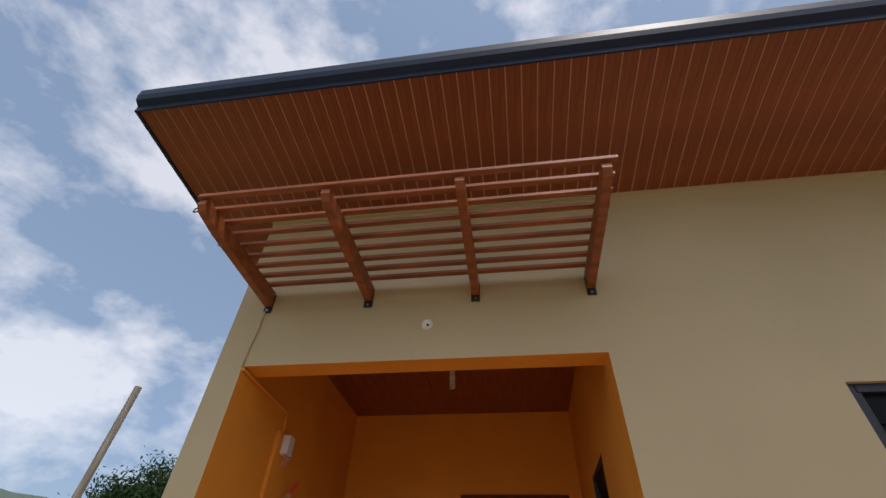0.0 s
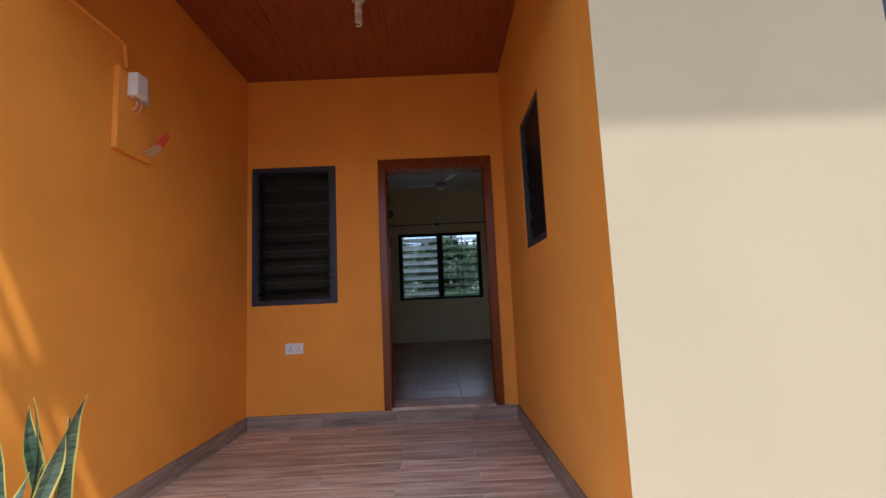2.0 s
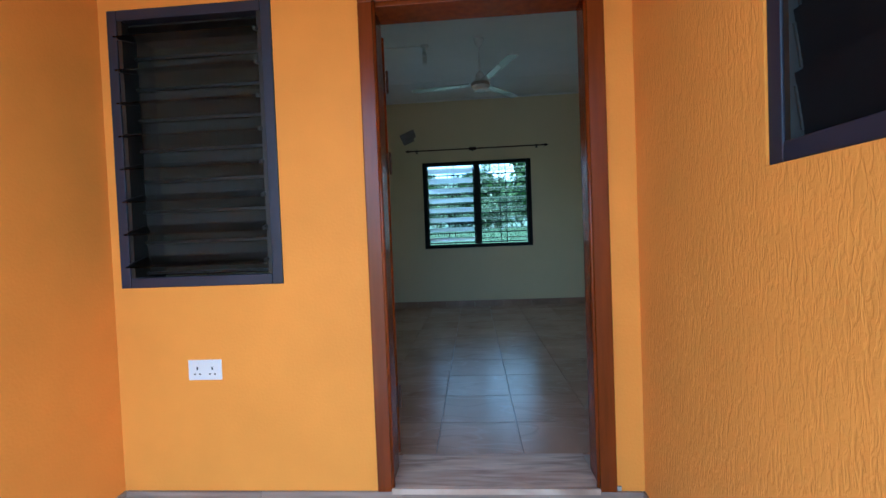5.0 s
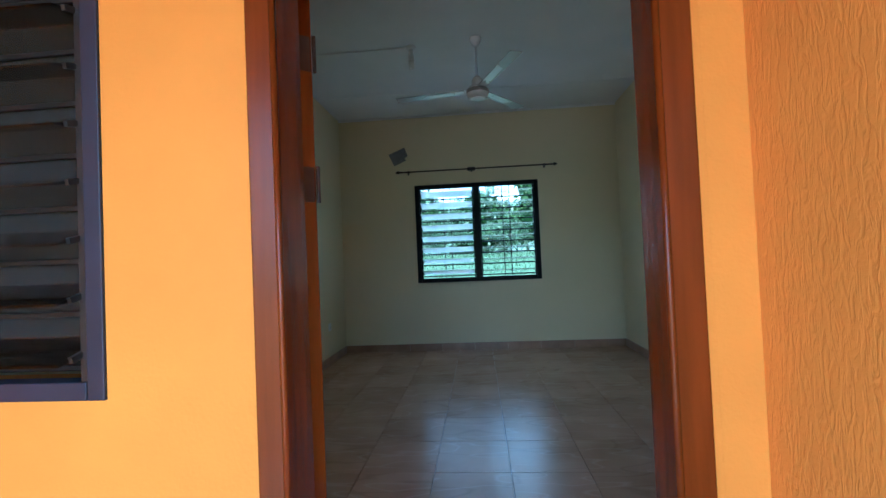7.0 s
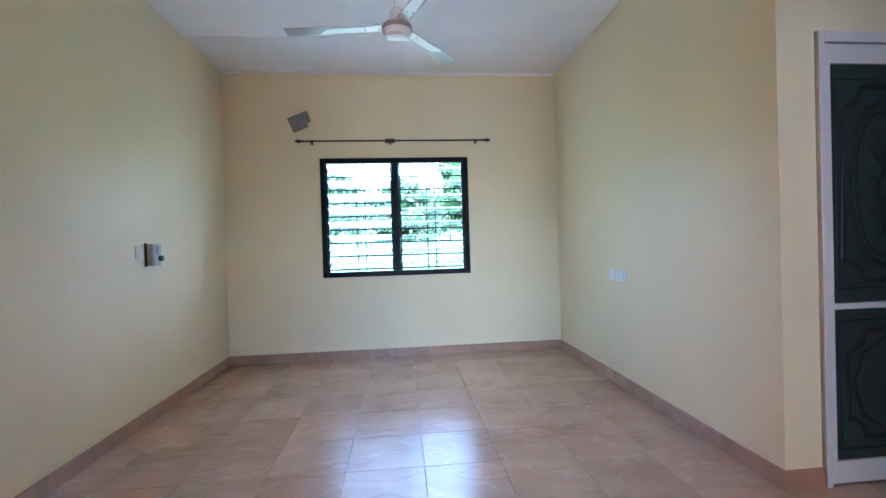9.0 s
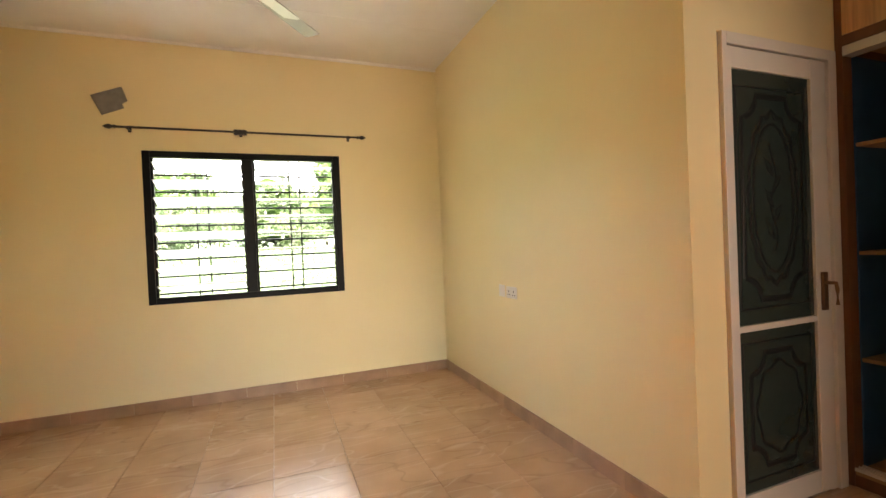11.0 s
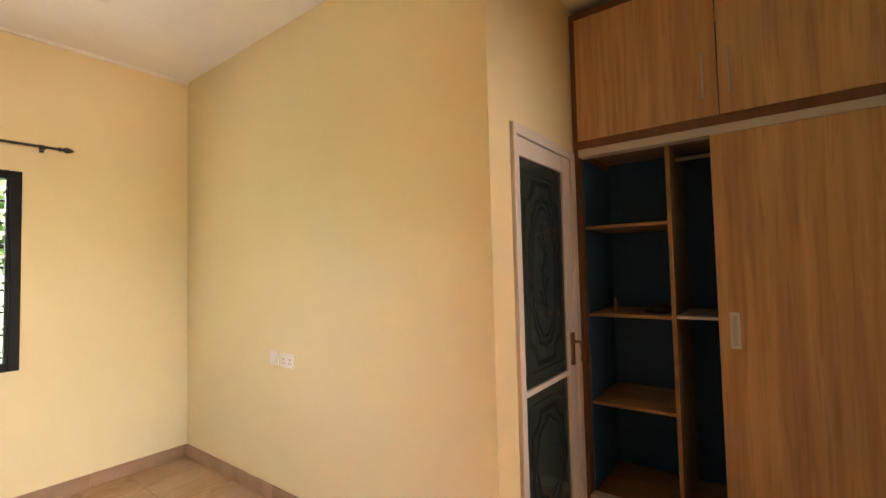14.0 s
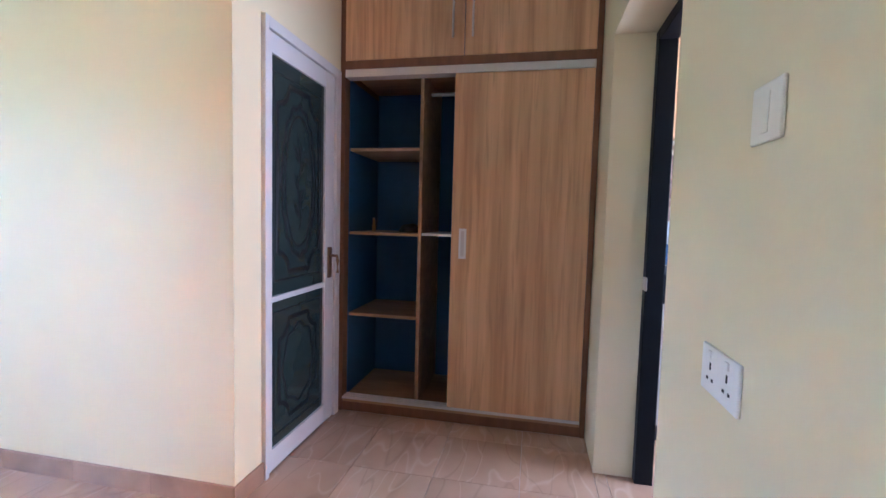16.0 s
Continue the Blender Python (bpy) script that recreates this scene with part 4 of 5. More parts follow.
def sloped(bm, x0, x1, y0, y1, h0, h1):
    """A plate that follows the roof's slope, h0 to h1 above the soffit's plane."""
    vs = [bm.verts.new((x, y, soffit_z(y) + h)) for h in (h0, h1) for x, y in ((x0, y0), (x1, y0), (x1, y1), (x0, y1))]
    for f in ((3, 2, 1, 0), (4, 5, 6, 7), (0, 1, 5, 4), (1, 2, 6, 5), (2, 3, 7, 6), (3, 0, 4, 7)):
        bm.faces.new([vs[i] for i in f])
    return bm


part("soffit_backing", sloped(B(), EAVE_X, 6.5, EAVE_Y, FACE - 0.001, 0.003, 0.02), GROOVE, roof, "pale line in the board joints")
part("soffit_backing", sloped(B(), EAVE_X, -1.211, FACE, 5.2, 0.007, 0.02), SOFFIT_WOOD, roof)
part("roof_deck", sloped(B(), EAVE_X, 6.5, EAVE_Y, 5.3, 0.08, 0.13), ROOF_METAL, roof, "grey metal roof sheet")
bm = B()
prof = [(0.0, -0.012), (-0.012, -0.012), (-0.012, 0.035), (-0.05, 0.06), (-0.062, 0.10), (-0.062, 0.165), (-0.05, 0.175), (0.0, 0.175)]
ends = [[bm.verts.new((x, EAVE_Y + y, soffit_z(EAVE_Y) + z)) for y, z in prof] for x in (EAVE_X - 0.02, 6.5)]
for i in range(len(prof)):
    j = (i + 1) % len(prof)
    bm.faces.new((ends[0][i], ends[0][j], ends[1][j], ends[1][i]))
bm.faces.new(ends[0])
bm.faces.new(ends[1][::-1])
part("gutter", bm, GUTTER, roof, "navy painted gutter")
part("roof_edge", sloped(B(), EAVE_X + 0.09, 6.5, EAVE_Y - 0.02, EAVE_Y + 0.5, 0.178, 0.25), ROOF_METAL, roof, "bright metal roof edge flashing")
part("verge_board", sloped(B(), EAVE_X - 0.022, EAVE_X, EAVE_Y - 0.01, 5.3, -0.012, 0.175), GUTTER, roof, "navy verge board")
board_mesh = mesh_of("soffit_board", sloped(B(), 0.0, 0.0895, EAVE_Y, FACE - 0.001, 0.0, 0.0045), SOFFIT_WOOD)
for k in range(84):
    ob = new("soffit_board", board_mesh)
    ob.parent = roof
    ob.location = Vector((EAVE_X + 0.0975 * k, 0, 0)) - ORIGIN[roof]
solid("trim_soffit", box(B(), -1.21, 6.5, FACE - 0.02, FACE - 0.001, SOFFIT_Z - 0.022, SOFFIT_Z - 0.001), BEIGE, "thin beige trim under the eaves", "trim")

# ---- pergola over the porch ----
pg = thing("pergola", (0.08, FACE, 2.7), "reddish stained wooden pergola canopy bolted above the porch", "pergola")
BEAMS = (-0.985, -0.279, 0.431, 1.149)
for x in BEAMS:
    bm = B()
    prof = [(FACE - 0.012, 2.70), (FACE - 0.012, 2.81), (-3.06, 2.81), (-3.085, 2.795), (-3.085, 2.765), (-3.05, 2.735), (-2.9, 2.715)]
    a = [bm.verts.new((x - 0.024, y, z)) for y, z in prof]
    b = [bm.verts.new((x + 0.024, y, z)) for y, z in prof]
    bm.faces.new(a)
    bm.faces.new(b[::-1])
    for i in range(len(prof)):
        j = (i + 1) % len(prof)
        bm.faces.new((a[i], a[j], b[j], b[i]))
    part("beam", bm, PERGOLA_WOOD, pg)
    bracket = part("bracket", box(B(), x - 0.028, x + 0.028, FACE - 0.012, FACE - 0.0005, 2.655, 2.80, 0.002), DARK_METAL, pg, "black steel wall bracket")
    part("bolt", cyl(B(), (x, FACE - 0.018, 2.672), (x, FACE - 0.011, 2.672), 0.007, n=8), STEEL, bracket)
for k in range(9):
    y = -3.085 + 0.1 * k
    part("slat", box(B(), BEAMS[0] - 0.03, BEAMS[-1] + 0.06, y - 0.017, y + 0.017, 2.812, 2.834, 0.002), PERGOLA_WOOD, pg)

# ---- small things on facade and porch ----
sensor = thing("wall_sensor", (0.13, FACE, 2.493), "small white round sensor on the beige wall", "sensor")
part("base", tube(B(), [(0.13, FACE, 2.493), (0.13, FACE - 0.012, 2.493), (0.13, FACE - 0.02, 2.493)], 0.035, 18), WHITE_PLASTIC, sensor)
part("eye", tube(B(), [(0.138, FACE - 0.03, 2.478), (0.139, FACE - 0.045, 2.472), (0.139, FACE - 0.05, 2.47)], 0.007, 12), BLACK_FRAME, sensor, "small dark sensor eye")
part("lens", tube(B(), [(0.13, FACE - 0.02, 2.49), (0.13, FACE - 0.035, 2.487), (0.13, FACE - 0.045, 2.484)], 0.024, 14), WHITE_PLASTIC, sensor)
solid("facade_cable", tube(B(), [(-1.0, FACE - 0.012, 2.66), (-1.006, FACE - 0.008, 2.5), (-1.02, FACE - 0.008, 2.36), (-1.028, FACE - 0.008, 2.262)], 0.007), BEIGE, "beige painted cable pipe on the front wall", "cable", kind="")
solid("porch_conduit", tube(B(), [(PX0 + 0.012, FACE + 0.0, 2.25), (PX0 + 0.012, -1.9, 2.25), (PX0 + 0.012, -1.54, 2.247), (PX0 + 0.012, -1.50, 2.235), (PX0 + 0.012, -1.485, 2.12)], 0.011), ORANGE, "orange painted conduit pipe on the porch wall", "conduit", kind="")
mb = thing("meter_board", (PX0, -1.38, 1.88), "orange painted meter board with white breaker box and loose wires", "electrical board")
part("board", box(B(), PX0, PX0 + 0.03, -1.56, -1.275, 1.665, 2.10, 0.006), ORANGE, mb)
part("breaker_box", box(B(), PX0 + 0.03, PX0 + 0.085, -1.50, -1.42, 1.965, 2.09, 0.005), WHITE_PLASTIC, mb, "white breaker box")
part("terminal_block", box(B(), PX0 + 0.03, PX0 + 0.07, -1.418, -1.385, 1.955, 2.06, 0.004), GREY_PLASTIC, mb)
for k in range(3):
    y = -1.48 + 0.018 * k
    part("wire", tube(B(), [(PX0 + 0.06, y, 1.966), (PX0 + 0.07, y + 0.004, 1.93), (PX0 + 0.055, y + 0.008, 1.90), (PX0 + 0.04, y + 0.004, 1.895)], 0.004, 6), RED_WIRE if k % 2 else COPPER_WIRE, mb)
for k in range(6):
    low, high = Vector((PX0 + 0.03, -1.385 + 0.017 * k, 1.70 + 0.004 * (k % 3))), Vector((PX0 + 0.095, -1.265 + 0.005 * k, 1.835 + 0.008 * (k % 4)))
    bend = [low.lerp(high, u) + Vector((0.02 * math.sin(u * 3.14), 0, -0.012 * math.sin(u * 6.28))) for u in (0, 0.15, 0.3, 0.45, 0.6, 0.8, 1.0)]
    part("bare_wire", tube(B(), bend[:4], 0.0035, 6), COPPER_WIRE, mb)
    part("loose_wire", tube(B(), bend[3:], 0.0052, 6), RED_WIRE, mb)

hook = thing("cable_hooks", (-1.06, -2.95, 2.83), "dark service cable loops at the end of the pergola", "cable")
for y, z in ((-3.0, 2.845), (-2.72, 2.842)):
    loop = [(-1.045 - 0.035 + 0.035 * math.cos(k * 0.55), y + 0.012 * math.sin(k * 0.4), z - 0.012 + 0.03 * math.sin(k * 0.55)) for k in range(13)]
    part("loop", tube(B(), loop, 0.005, 6), DARK_METAL, hook)
part("cable", tube(B(), [(-1.045, -3.06, 2.838), (-1.04, -2.9, 2.842), (-1.04, -2.5, 2.842), (-1.03, -2.2, 2.84)], 0.006, 6), DARK_METAL, hook)

# ---- snake plant in a pot ----
PPX, PPY, RIM = -0.87, -2.06, 0.07
pot = thing("potted_plant", (PPX, PPY, PORCH_Z), "variegated snake plant in a terracotta pot on the porch floor", "plant")
part("pot", lathe(B(), (PPX, PPY, PORCH_Z), [(0.09, 0.0), (0.095, 0.02), (0.12, 0.15), (0.135, 0.155), (0.135, 0.20), (0.118, 0.20), (0.113, 0.165)], 28), TERRACOTTA, pot, "terracotta pot with a thick rim", smooth=False)
part("soil", lathe(B(), (PPX, PPY, RIM - 0.045), [(0.112, 0.0), (0.108, 0.015)], 24), SOIL, pot)
LEAVES = ((0.06, 0.05, 0.49, 0.10, 0.3), (0.05, -0.04, 0.37, 0.075, 0.9), (0.06, 0.02, 0.42, 0.03, -0.3), (-0.02, 0.03, 0.49, -0.01, 1.1), (-0.03, -0.04, 0.44, -0.075, 0.5), (-0.02, 0.05, 0.46, -0.02, 0.2),
          (-0.05, -0.06, 0.41, -0.17, 0.1), (0.0, -0.05, 0.25, 0.02, 0.6), (-0.04, -0.09, 0.20, -0.12, -0.4), (0.03, -0.02, 0.28, 0.05, 1.3), (-0.05, -0.02, 0.34, -0.13, 0.7))
for dx, dy, tall, lean, twist in LEAVES:
    green, edge = B(), B()
    rows = []
    for k in range(13):
        s = k / 12
        w = 0.027 * (0.4 + 1.5 * s - 0.55 * s * s) * min(1.0, (1 - s) * 3.2 + 0.02)
        a = twist + 1.5 * s * math.sin(twist * 7)
        mid = Vector((PPX + dx + lean * s * s, PPY + dy + 0.03 * math.sin(s * 4 + twist * 5) - (0.07 * s if lean < -0.12 else 0.0), RIM - 0.045 + (tall + 0.045) * s))
        side = Vector((math.cos(a), math.sin(a), 0))
        out = Vector((-math.sin(a), math.cos(a), 0))
        rows.append([mid - side * w, mid - side * w * 0.78 + out * 0.002, mid + out * w * 0.35, mid + side * w * 0.78 + out * 0.002, mid + side * w])
    for bm, cols in ((green, ((1, 2), (2, 3))), (edge, ((0, 1), (3, 4)))):
        for c0, c1 in cols:
            av = [bm.verts.new(r[c0]) for r in rows]
            bv = [bm.verts.new(r[c1]) for r in rows]
            for k in range(12):
                bm.faces.new((av[k], bv[k], bv[k + 1], av[k + 1]))
    lf = part("leaf", green, SNAKE_GREEN, pot, smooth=True)
    part("leaf_edge", edge, SNAKE_EDGE, lf, "yellow leaf margin", smooth=True)


# ---- outdoors ----
def leaf_cloud(bm, centre, radii, count, size, seed, hollow=0.45):
    """Many small leaves in clumps round a centre, with an uneven outline."""
    r = random.Random(seed)
    clumps = []
    for _ in range(max(10, count // 60)):
        d = Vector((r.gauss(0, 1), r.gauss(0, 1), r.gauss(0, 1))).normalized()
        k = hollow + (1 - hollow) * r.random() ** 0.5
        k *= 0.85 + 0.3 * noise.noise(d * 2.2 + Vector((seed, 0, 0)))
        clumps.append(Vector(centre) + Vector((d.x * radii[0] * k, d.y * radii[1] * k, d.z * radii[2] * k)))
    spread = 0.085 * sum(radii) / 3
    for _ in range(count):
        c = r.choice(clumps) + Vector((r.gauss(0, spread), r.gauss(0, spread), r.gauss(0, spread * 0.8)))
        d = Vector((r.gauss(0, 1), r.gauss(0, 1), r.gauss(0, 1) - 0.5)).normalized()
        w = d.orthogonal().normalized()
        w.rotate(Matrix.Rotation(r.random() * 6.28, 3, d))
        s = size * (0.6 + 0.8 * r.random())
        bm.faces.new([bm.verts.new(p) for p in (c, c + d * s * 0.5 + w * s * 0.2, c + d * s, c + d * s * 0.5 - w * s * 0.2)])
    return bm


def bank_z(y):
    """Height of the grassy slope that rises behind the house."""
    u = min(max((y - 7.0) / 15.0, 0.0), 1.0)
    return GROUND_Z + 1.75 * u * u * (3 - 2 * u)


def tree(name, x, y, height, radii, count, size, seed, mat, label):
    low = bank_z(y) if x > -11 else GROUND_Z
    t = thing(name, (x, y, low), label, "tree")
    r = random.Random(seed)
    trunk = B()
    fork = height * 0.45
    tube(trunk, [(x, y, low - 0.05), (x + 0.05, y, (low + fork) * 0.5), (x - 0.04, y + 0.05, fork)], 0.09 + 0.02 * height, 10)
    part("trunk", trunk, BARK, t)
    for k in range(5):
        a = k * 1.26 + r.random()
        e = Vector((x + math.cos(a) * radii[0] * 0.6, y + math.sin(a) * radii[1] * 0.6, height * (0.6 + 0.25 * r.random())))
        part("limb", cyl(B(), (x, y, fork * (0.7 + 0.3 * r.random())), e, 0.05 + 0.008 * height, 0.025, 8), BARK, t)
    part("crown", leaf_cloud(B(), (x, y, height - radii[2]), radii, count, size, seed), mat, t)
    # solid core, coloured dark for the shade deep inside the crown
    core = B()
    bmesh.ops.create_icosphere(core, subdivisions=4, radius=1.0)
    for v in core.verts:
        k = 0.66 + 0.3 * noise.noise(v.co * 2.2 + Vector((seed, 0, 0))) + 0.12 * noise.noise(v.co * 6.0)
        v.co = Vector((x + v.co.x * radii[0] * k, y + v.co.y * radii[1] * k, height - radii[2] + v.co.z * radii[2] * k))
    part("shade_core", core, LEAF_INNER, t, "solid dark core painted as the crown's shaded inside")
    return t


def bush(x, y, radii, count, size, seed, mat, label):
    low = bank_z(y) if x > -11 else GROUND_Z
    b = thing("bush", (x, y, low), label, "bush")
    for k in range(4):
        a = k * 1.6 + seed
        part("stem", cyl(B(), (x, y, low - 0.03), (x + math.cos(a) * radii[0] * 0.4, y + math.sin(a) * radii[1] * 0.4, low + radii[2] * 1.3), 0.025, 0.01, 6), BARK, b)
    part("foliage", leaf_cloud(B(), (x, y, low + radii[2] * 0.95), radii, count, size, seed, 0.2), mat, b)
    return b


tree("mango_tree", -14.0, 14.6, 6.8, (4.3, 3.8, 3.5), 70000, 0.16, 3, LEAF, "dense dark green mango tree beyond the yard")
tree("mango_tree", -20.8, 15.5, 3.7, (2.6, 2.2, 1.9), 6000, 0.24, 8, LEAF, "low dark green tree at the edge of the field")


bm = B()
rows = [[bm.verts.new((-12 + 30 * i / 24, 6.5 + j, bank_z(6.5 + j) - 0.008 + (0.05 * noise.noise(Vector((i * 0.7, j * 0.7, 0))) if 0 < j else 0.0))) for i in range(25)] for j in range(30)]
for p, q in zip(rows, rows[1:]):
    for i in range(24):
        bm.faces.new((p[i], p[i + 1], q[i + 1], q[i]))
solid("ground_slope", bm, LAWN, "bright green grass slope rising behind the house", "ground", smooth=True)
tree("tree", 4.6, 21.5, 7.0, (2.6, 2.2, 2.9), 7000, 0.24, 21, LEAF_LIGHT, "leafy yellow-green tree behind the house")
tree("tree", -3.6, 24.0, 5.6, (2.8, 2.2, 2.2), 6000, 0.26, 22, LEAF_BACK, "leafy green tree behind the house")
tree("tree", 0.9, 26.0, 5.6, (2.8, 2.2, 2.3), 6000, 0.28, 23, LEAF_BACK, "dark green tree behind the house")
tree("tree", 9.5, 24.0, 6.6, (3.2, 2.6, 2.8), 6500, 0.28, 24, LEAF_BACK, "dark green tree behind the house")
for k, (x, y, rx, rz, mat) in enumerate(((-1.4, 21.0, 1.7, 1.1, LEAF_BACK), (1.7, 20.5, 1.6, 1.0, LEAF_BACK), (3.2, 22.5, 1.9, 1.5, LEAF_LIGHT), (-3.6, 21.0, 1.8, 1.2, LEAF_BACK), (6.0, 20.5, 1.9, 1.3, LEAF_BACK), (-6.6, 22.0, 2.2, 1.5, LEAF_BACK), (8.6, 21.0, 2.1, 1.4, LEAF_LIGHT))):
    bush(x, y, (rx, rx * 0.8, rz), 3000, 0.16, 40 + k, mat, "thick green bush behind the house")
for k, (x, y, rx, rz) in enumerate(((-19.5, 13.0, 1.5, 0.8), (-14.0, 10.6, 1.2, 0.5), (-23.0, 15.0, 1.8, 0.9))):
    bush(x, y, (rx, rx, rz), 1800, 0.2, 60 + k, LEAF_LIGHT if k == 1 else LEAF, "green bush at the edge of the yard")

PMX, PMY = -12.6, 9.5
palm = thing("young_palm", (PMX, PMY, GROUND_Z), "young palm with arching green fronds", "palm")
part("palm_trunk", cyl(B(), (PMX, PMY, GROUND_Z - 0.02), (PMX, PMY, 0.2), 0.14, 0.09, 10), BARK, palm)
for k in range(13):
    a, lift = k * 2.4, 0.72 + 0.38 * ((k * 7) % 5) / 5
    bm = B()
    last = None
    for s in range(19):
        u = s / 18
        c = Vector((PMX + math.cos(a) * 1.3 * u * (0.5 + 0.5 * u), PMY + math.sin(a) * 1.3 * u * (0.5 + 0.5 * u), 0.1 + 3.0 * lift * u - 1.55 * u * u))
        if last is not None:
            tube(bm, [last, c], 0.012, 5)
            side = Vector((-math.sin(a), math.cos(a), 0))
            ahead = (c - last).normalized()
            for sgn in (-1, 1):
                tip = c + side * sgn * 0.36 * math.sin(u * 2.8 + 0.25) + ahead * 0.22 - Vector((0, 0, 0.16))
                bm.faces.new([bm.verts.new(p) for p in (c, c + (tip - c) * 0.5 + ahead * 0.028, tip, c + (tip - c) * 0.5 - ahead * 0.028)])
        last = c
    part("frond", bm, PALM, palm)

pole = thing("wooden_pole", (-9.09, 5.0, GROUND_Z), "tall weathered wooden pole leaning beside the yard", "pole")
part("shaft", tube(B(), [(-9.09, 5.0, GROUND_Z - 0.1), (-9.0, 5.0, 1.6), (-8.88, 5.0, 3.9), (-8.79, 5.0, 5.66)], 0.085, 14), POLE_WOOD, pole)

solid("soil_bed", slab(B(), [(-18, 3.2), (-3.0, 1.6), (-3.2, 4.0), (-9.0, 7.2), (-15.0, 10.0), (-22.0, 11.0)], GROUND_Z - 0.03, GROUND_Z + 0.012), SOIL, "bare red soil bed in the yard", "soil", kind="structure")
rb = random.Random(9)
for k in range(9):
    x, y = -10.6 + 0.42 * k * 0.8 + rb.uniform(-0.1, 0.1), 7.0 - 0.30 * k + rb.uniform(-0.2, 0.2)
    c = thing("red_shrub", (x, y, GROUND_Z + 0.012), "low dark red leafy shrub in bare soil", "shrub", "red shrubs in the bed")
    part("foliage", leaf_cloud(B(), (x, y, GROUND_Z + 0.14), (0.16, 0.16, 0.14), 150, 0.12, 100 + k, 0.1), LEAF_RED, c)
bm = B()
rg = random.Random(12)


def blades(bm, count, x0, x1, y0, y1, tall):
    for _ in range(count):
        x, y, a = rg.uniform(x0, x1), rg.uniform(y0, y1), rg.uniform(0, 6.28)
        h, w = tall * rg.uniform(0.5, 1.2), 0.012 + tall * 0.03
        s = Vector((math.cos(a) * w, math.sin(a) * w, 0))
        p = Vector((x, y, (bank_z(y) if x > -8 else GROUND_Z) - 0.02))
        bm.faces.new([bm.verts.new(q) for q in (p - s, p + s, p + Vector((rg.uniform(-0.3, 0.3) * h, rg.uniform(-0.3, 0.3) * h, h)))])


blades(bm, 9000, -5.0, 8.0, 6.5, 21.0, 0.16)
blades(bm, 5000, -22.0, -9.0, 8.0, 15.0, 0.5)
blades(bm, 2500, -9.0, -3.5, 1.5, 4.0, 0.12)
solid("grass", bm, LAWN, "rough green grass round the house", "grass", kind="stuff")
bm = B()
n = 66
hill = [[bm.verts.new((-1000 + 20 * i, 260 + 30 * j, -2 + (58 + 52 * math.exp(-((-1000 + 20 * i + 560) / 190) ** 2) + 16 * noise.noise(Vector((i * 0.3, 0, 3)))) * math.sin(j / 6 * 1.57))) for i in range(n)] for j in range(7)]
for a, b in zip(hill, hill[1:]):
    for i in range(n - 1):
        bm.faces.new((a[i], a[i + 1], b[i + 1], b[i]))
solid("backdrop_hill", bm, HILL, "distant hazy green hills", "hill", smooth=True)


# ---- skirtings and floor pieces ----
MESHES = {}


def piece(name, parent, x0, x1, y0, y1, z0, z1, mat, bevel=0.002):
    """A tile or plank of its own; alike ones share a mesh."""
    size = (round(x1 - x0, 4), round(y1 - y0, 4), round(z1 - z0, 4), mat.name)
    if size not in MESHES:
        a, b, c = size[0] / 2, size[1] / 2, size[2]
        bm = B()
        low = [bm.verts.new(p) for p in ((-a, -b, 0), (a, -b, 0), (a, b, 0), (-a, b, 0))]
        mid = [bm.verts.new(p) for p in ((-a, -b, c - bevel), (a, -b, c - bevel), (a, b, c - bevel), (-a, b, c - bevel))]
        a, b = a - bevel, b - bevel
        top = [bm.verts.new(p) for p in ((-a, -b, c), (a, -b, c), (a, b, c), (-a, b, c))]
        bm.faces.new(top)
        for p, q in ((low, mid), (mid, top)):
            for i in range(4):
                bm.faces.new((p[i], p[(i + 1) % 4], q[(i + 1) % 4], q[i]))
        MESHES[size] = mesh_of(name, bm, mat)
    ob = new(name, MESHES[size])
    ob.parent = parent
    ob.location = Vector(((x0 + x1) / 2, (y0 + y1) / 2, z0)) - ORIGIN[parent]
    return ob


base_room = thing("baseboard_room", (0, 0, 0), "brown ceramic skirting tiles along the room walls", "baseboard", kind="structure")
base_porch = thing("baseboard_porch", (0, -1, PORCH_Z), "grey-brown wood-look skirting tiles of the porch", "baseboard", kind="structure")


def skirt(parent, along, fixed, out, u0, u1, z0, height, mat, length):
    """A row of skirting tiles, 12 mm thick, out of a wall at fixed."""
    u = u0
    while u < u1 - 0.01:
        v = min(u + length, u1)
        t0, t1 = sorted((fixed, fixed + out * 0.012))
        if along == "x":
            piece("skirting_tile", parent, u + 0.001, v - 0.001, t0, t1, z0, z0 + height, mat)
        else:
            piece("skirting_tile", parent, t0, t1, u + 0.001, v - 0.001, z0, z0 + height, mat)
        u = v


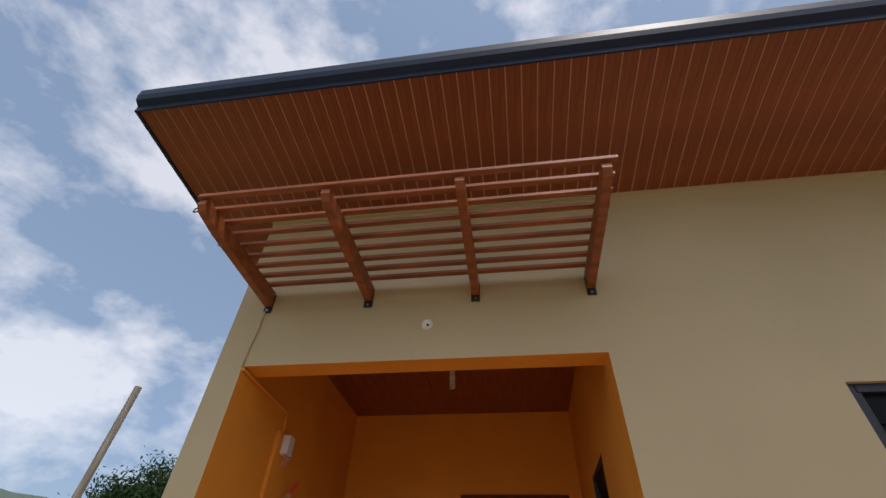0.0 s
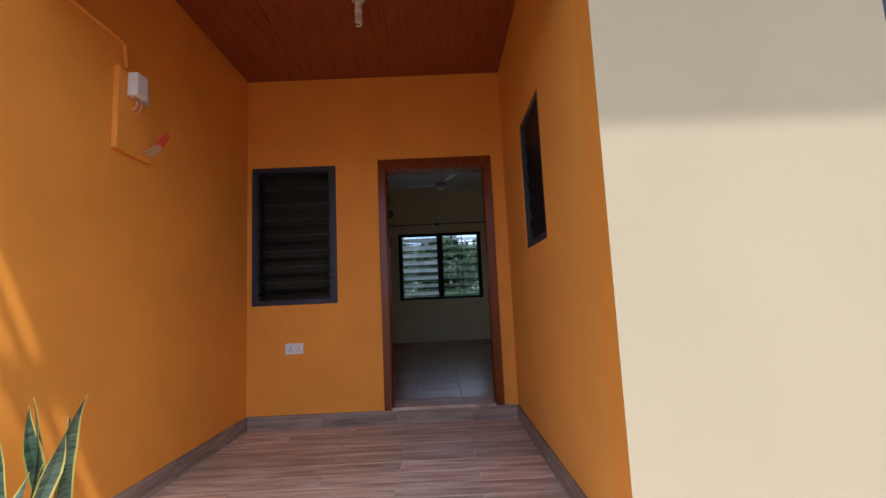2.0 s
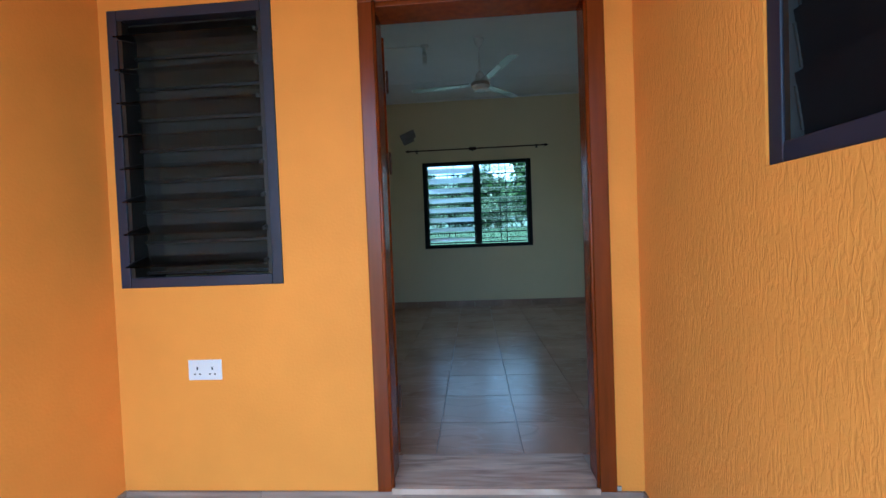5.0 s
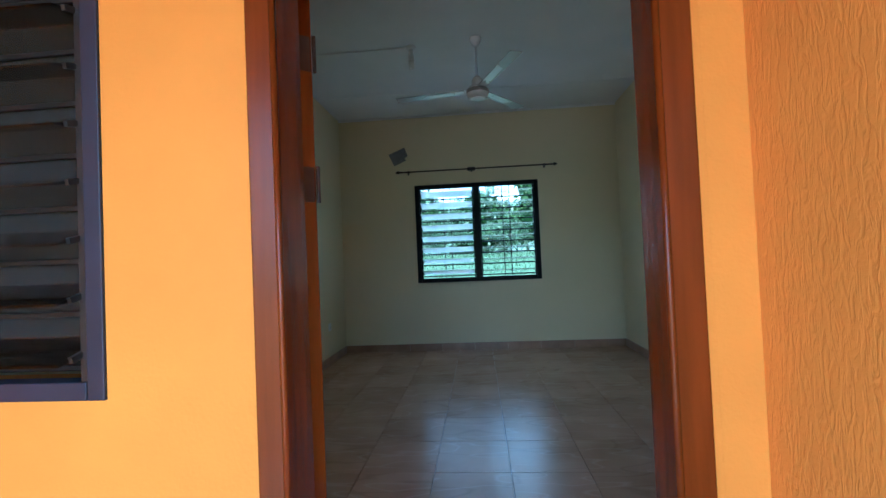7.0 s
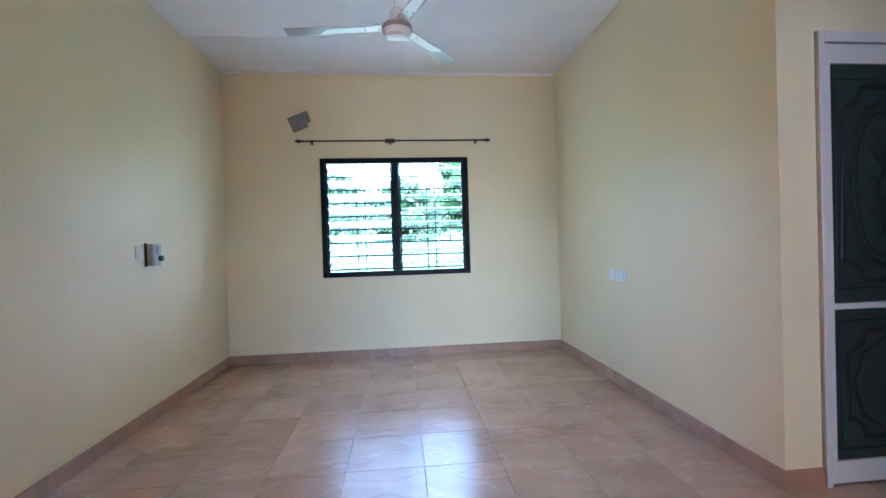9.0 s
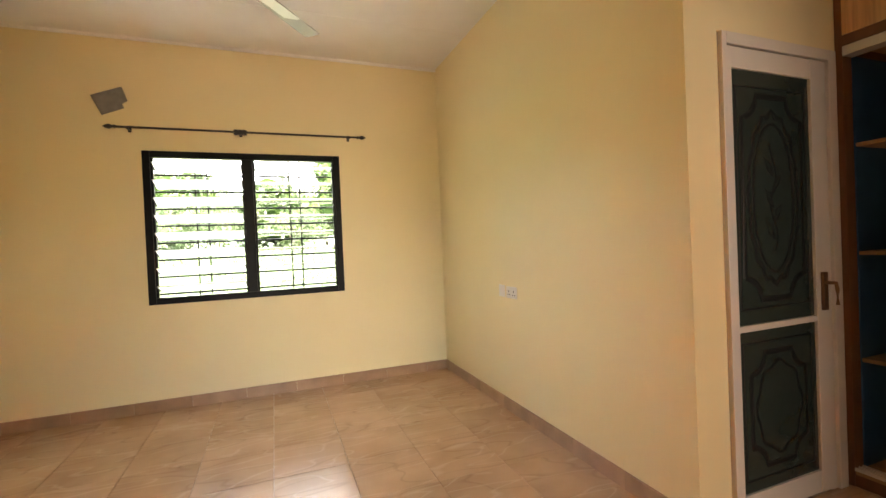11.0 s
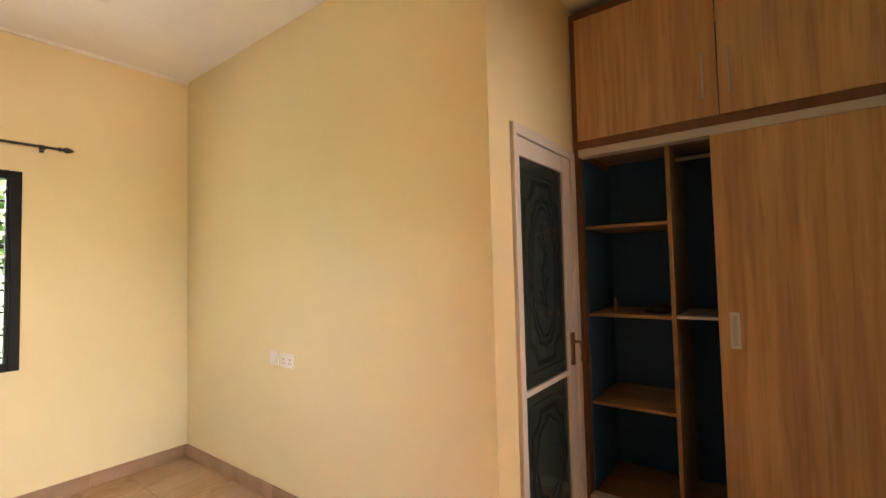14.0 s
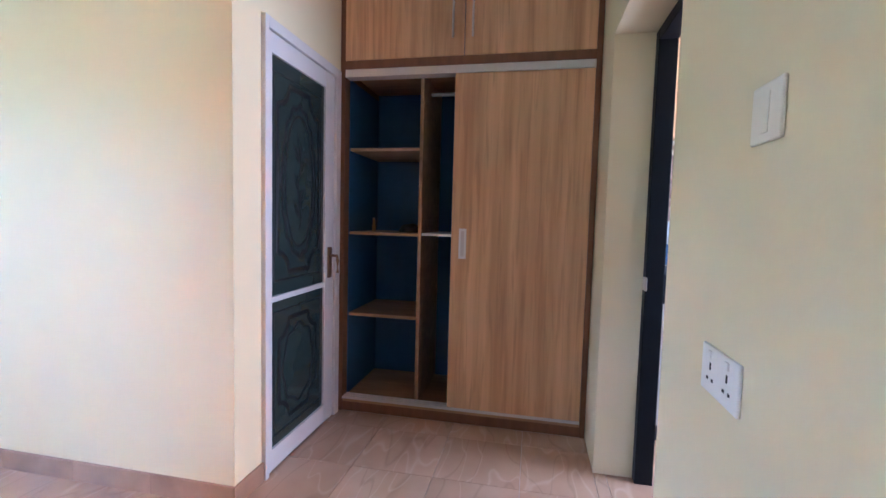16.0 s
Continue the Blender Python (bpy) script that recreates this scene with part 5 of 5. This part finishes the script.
skirt(base_room, "x", RY1, -1, RX0 + 0.012, RX1 - 0.012, 0.0, 0.09, ROOM_SKIRT, 0.41)
skirt(base_room, "y", RX0, 1, RY0, RY1, 0.0, 0.09, ROOM_SKIRT, 0.41)
skirt(base_room, "y", RX1, -1, NOOK_Y, RY1, 0.0, 0.09, ROOM_SKIRT, 0.41)
skirt(base_room, "x", NOOK_Y, -1, RX1 - 0.012, 2.548, 0.0, 0.09, ROOM_SKIRT, 0.41)
skirt(base_room, "x", RY0, 1, RX0 + 0.012, 0.085, 0.0, 0.09, ROOM_SKIRT, 0.41)
skirt(base_room, "x", RY0, 1, 1.076, 1.985, 0.0, 0.09, ROOM_SKIRT, 0.41)
skirt(base_porch, "x", 0.0, -1, PX0 + 0.012, PX1 - 0.012, PORCH_Z, 0.11, SKIRT_TILE, 0.6)
skirt(base_porch, "y", PX0, 1, -2.17, 0.0, PORCH_Z, 0.11, SKIRT_TILE, 0.6)
skirt(base_porch, "y", PX1, -1, -2.17, 0.0, PORCH_Z, 0.11, SKIRT_TILE, 0.6)
piece("threshold_tile", base_porch, 0.1495, 0.9845, -0.03, 0.263, -0.02, 0.003, PLANK_TILE)

tiles_room = thing("floor_tiles", (1.0, 2.0, -0.006), "beige-brown marbled ceramic floor tiles", "floor", kind="structure")
for i in range(-5, 9):
    for j in range(-6, 8):
        x0, y0 = 0.306 + 0.41 * i, 1.846 + 0.41 * j
        for ax0, ax1, ay0, ay1 in ((RX0, RX1, RY0, RY1), (RX1, WARD_X + 0.005, RY0, NOOK_Y), (1.987, 2.998, 0.0, RY0)):
            a, b, c, d = max(x0, ax0), min(x0 + 0.41, ax1), max(y0, ay0), min(y0 + 0.41, ay1)
            if b - a > 0.012 and d - c > 0.012:
                piece("tile", tiles_room, a + 0.0015, b - 0.0015, c + 0.0015, d - 0.0015, -0.006, 0.0, ROOM_TILE, 0.001)

planks = thing("porch_floor_planks", (0, -1.0, PORCH_Z), "wood-look plank tiles of the porch floor", "floor", kind="structure")
for k in range(14):
    y1 = -0.002 - 0.169 * k
    y0 = max(y1 - 0.169, -2.25)
    x = 0.297 - 0.885 * 2 if k % 2 else 0.75 - 0.885 * 3
    while x < PX1:
        a, b = max(x, PX0 - 0.04 if y1 < FACE else PX0), min(x + 0.885, PX1 + 0.04 if y1 < FACE else PX1)
        if b - a > 0.02 and y1 - y0 > 0.02:
            piece("plank", planks, a + 0.0028, b - 0.0028, y0 + 0.0028, y1 - 0.0028, PORCH_Z - 0.005, PORCH_Z, PLANK_TILE, 0.001)
        x += 0.885
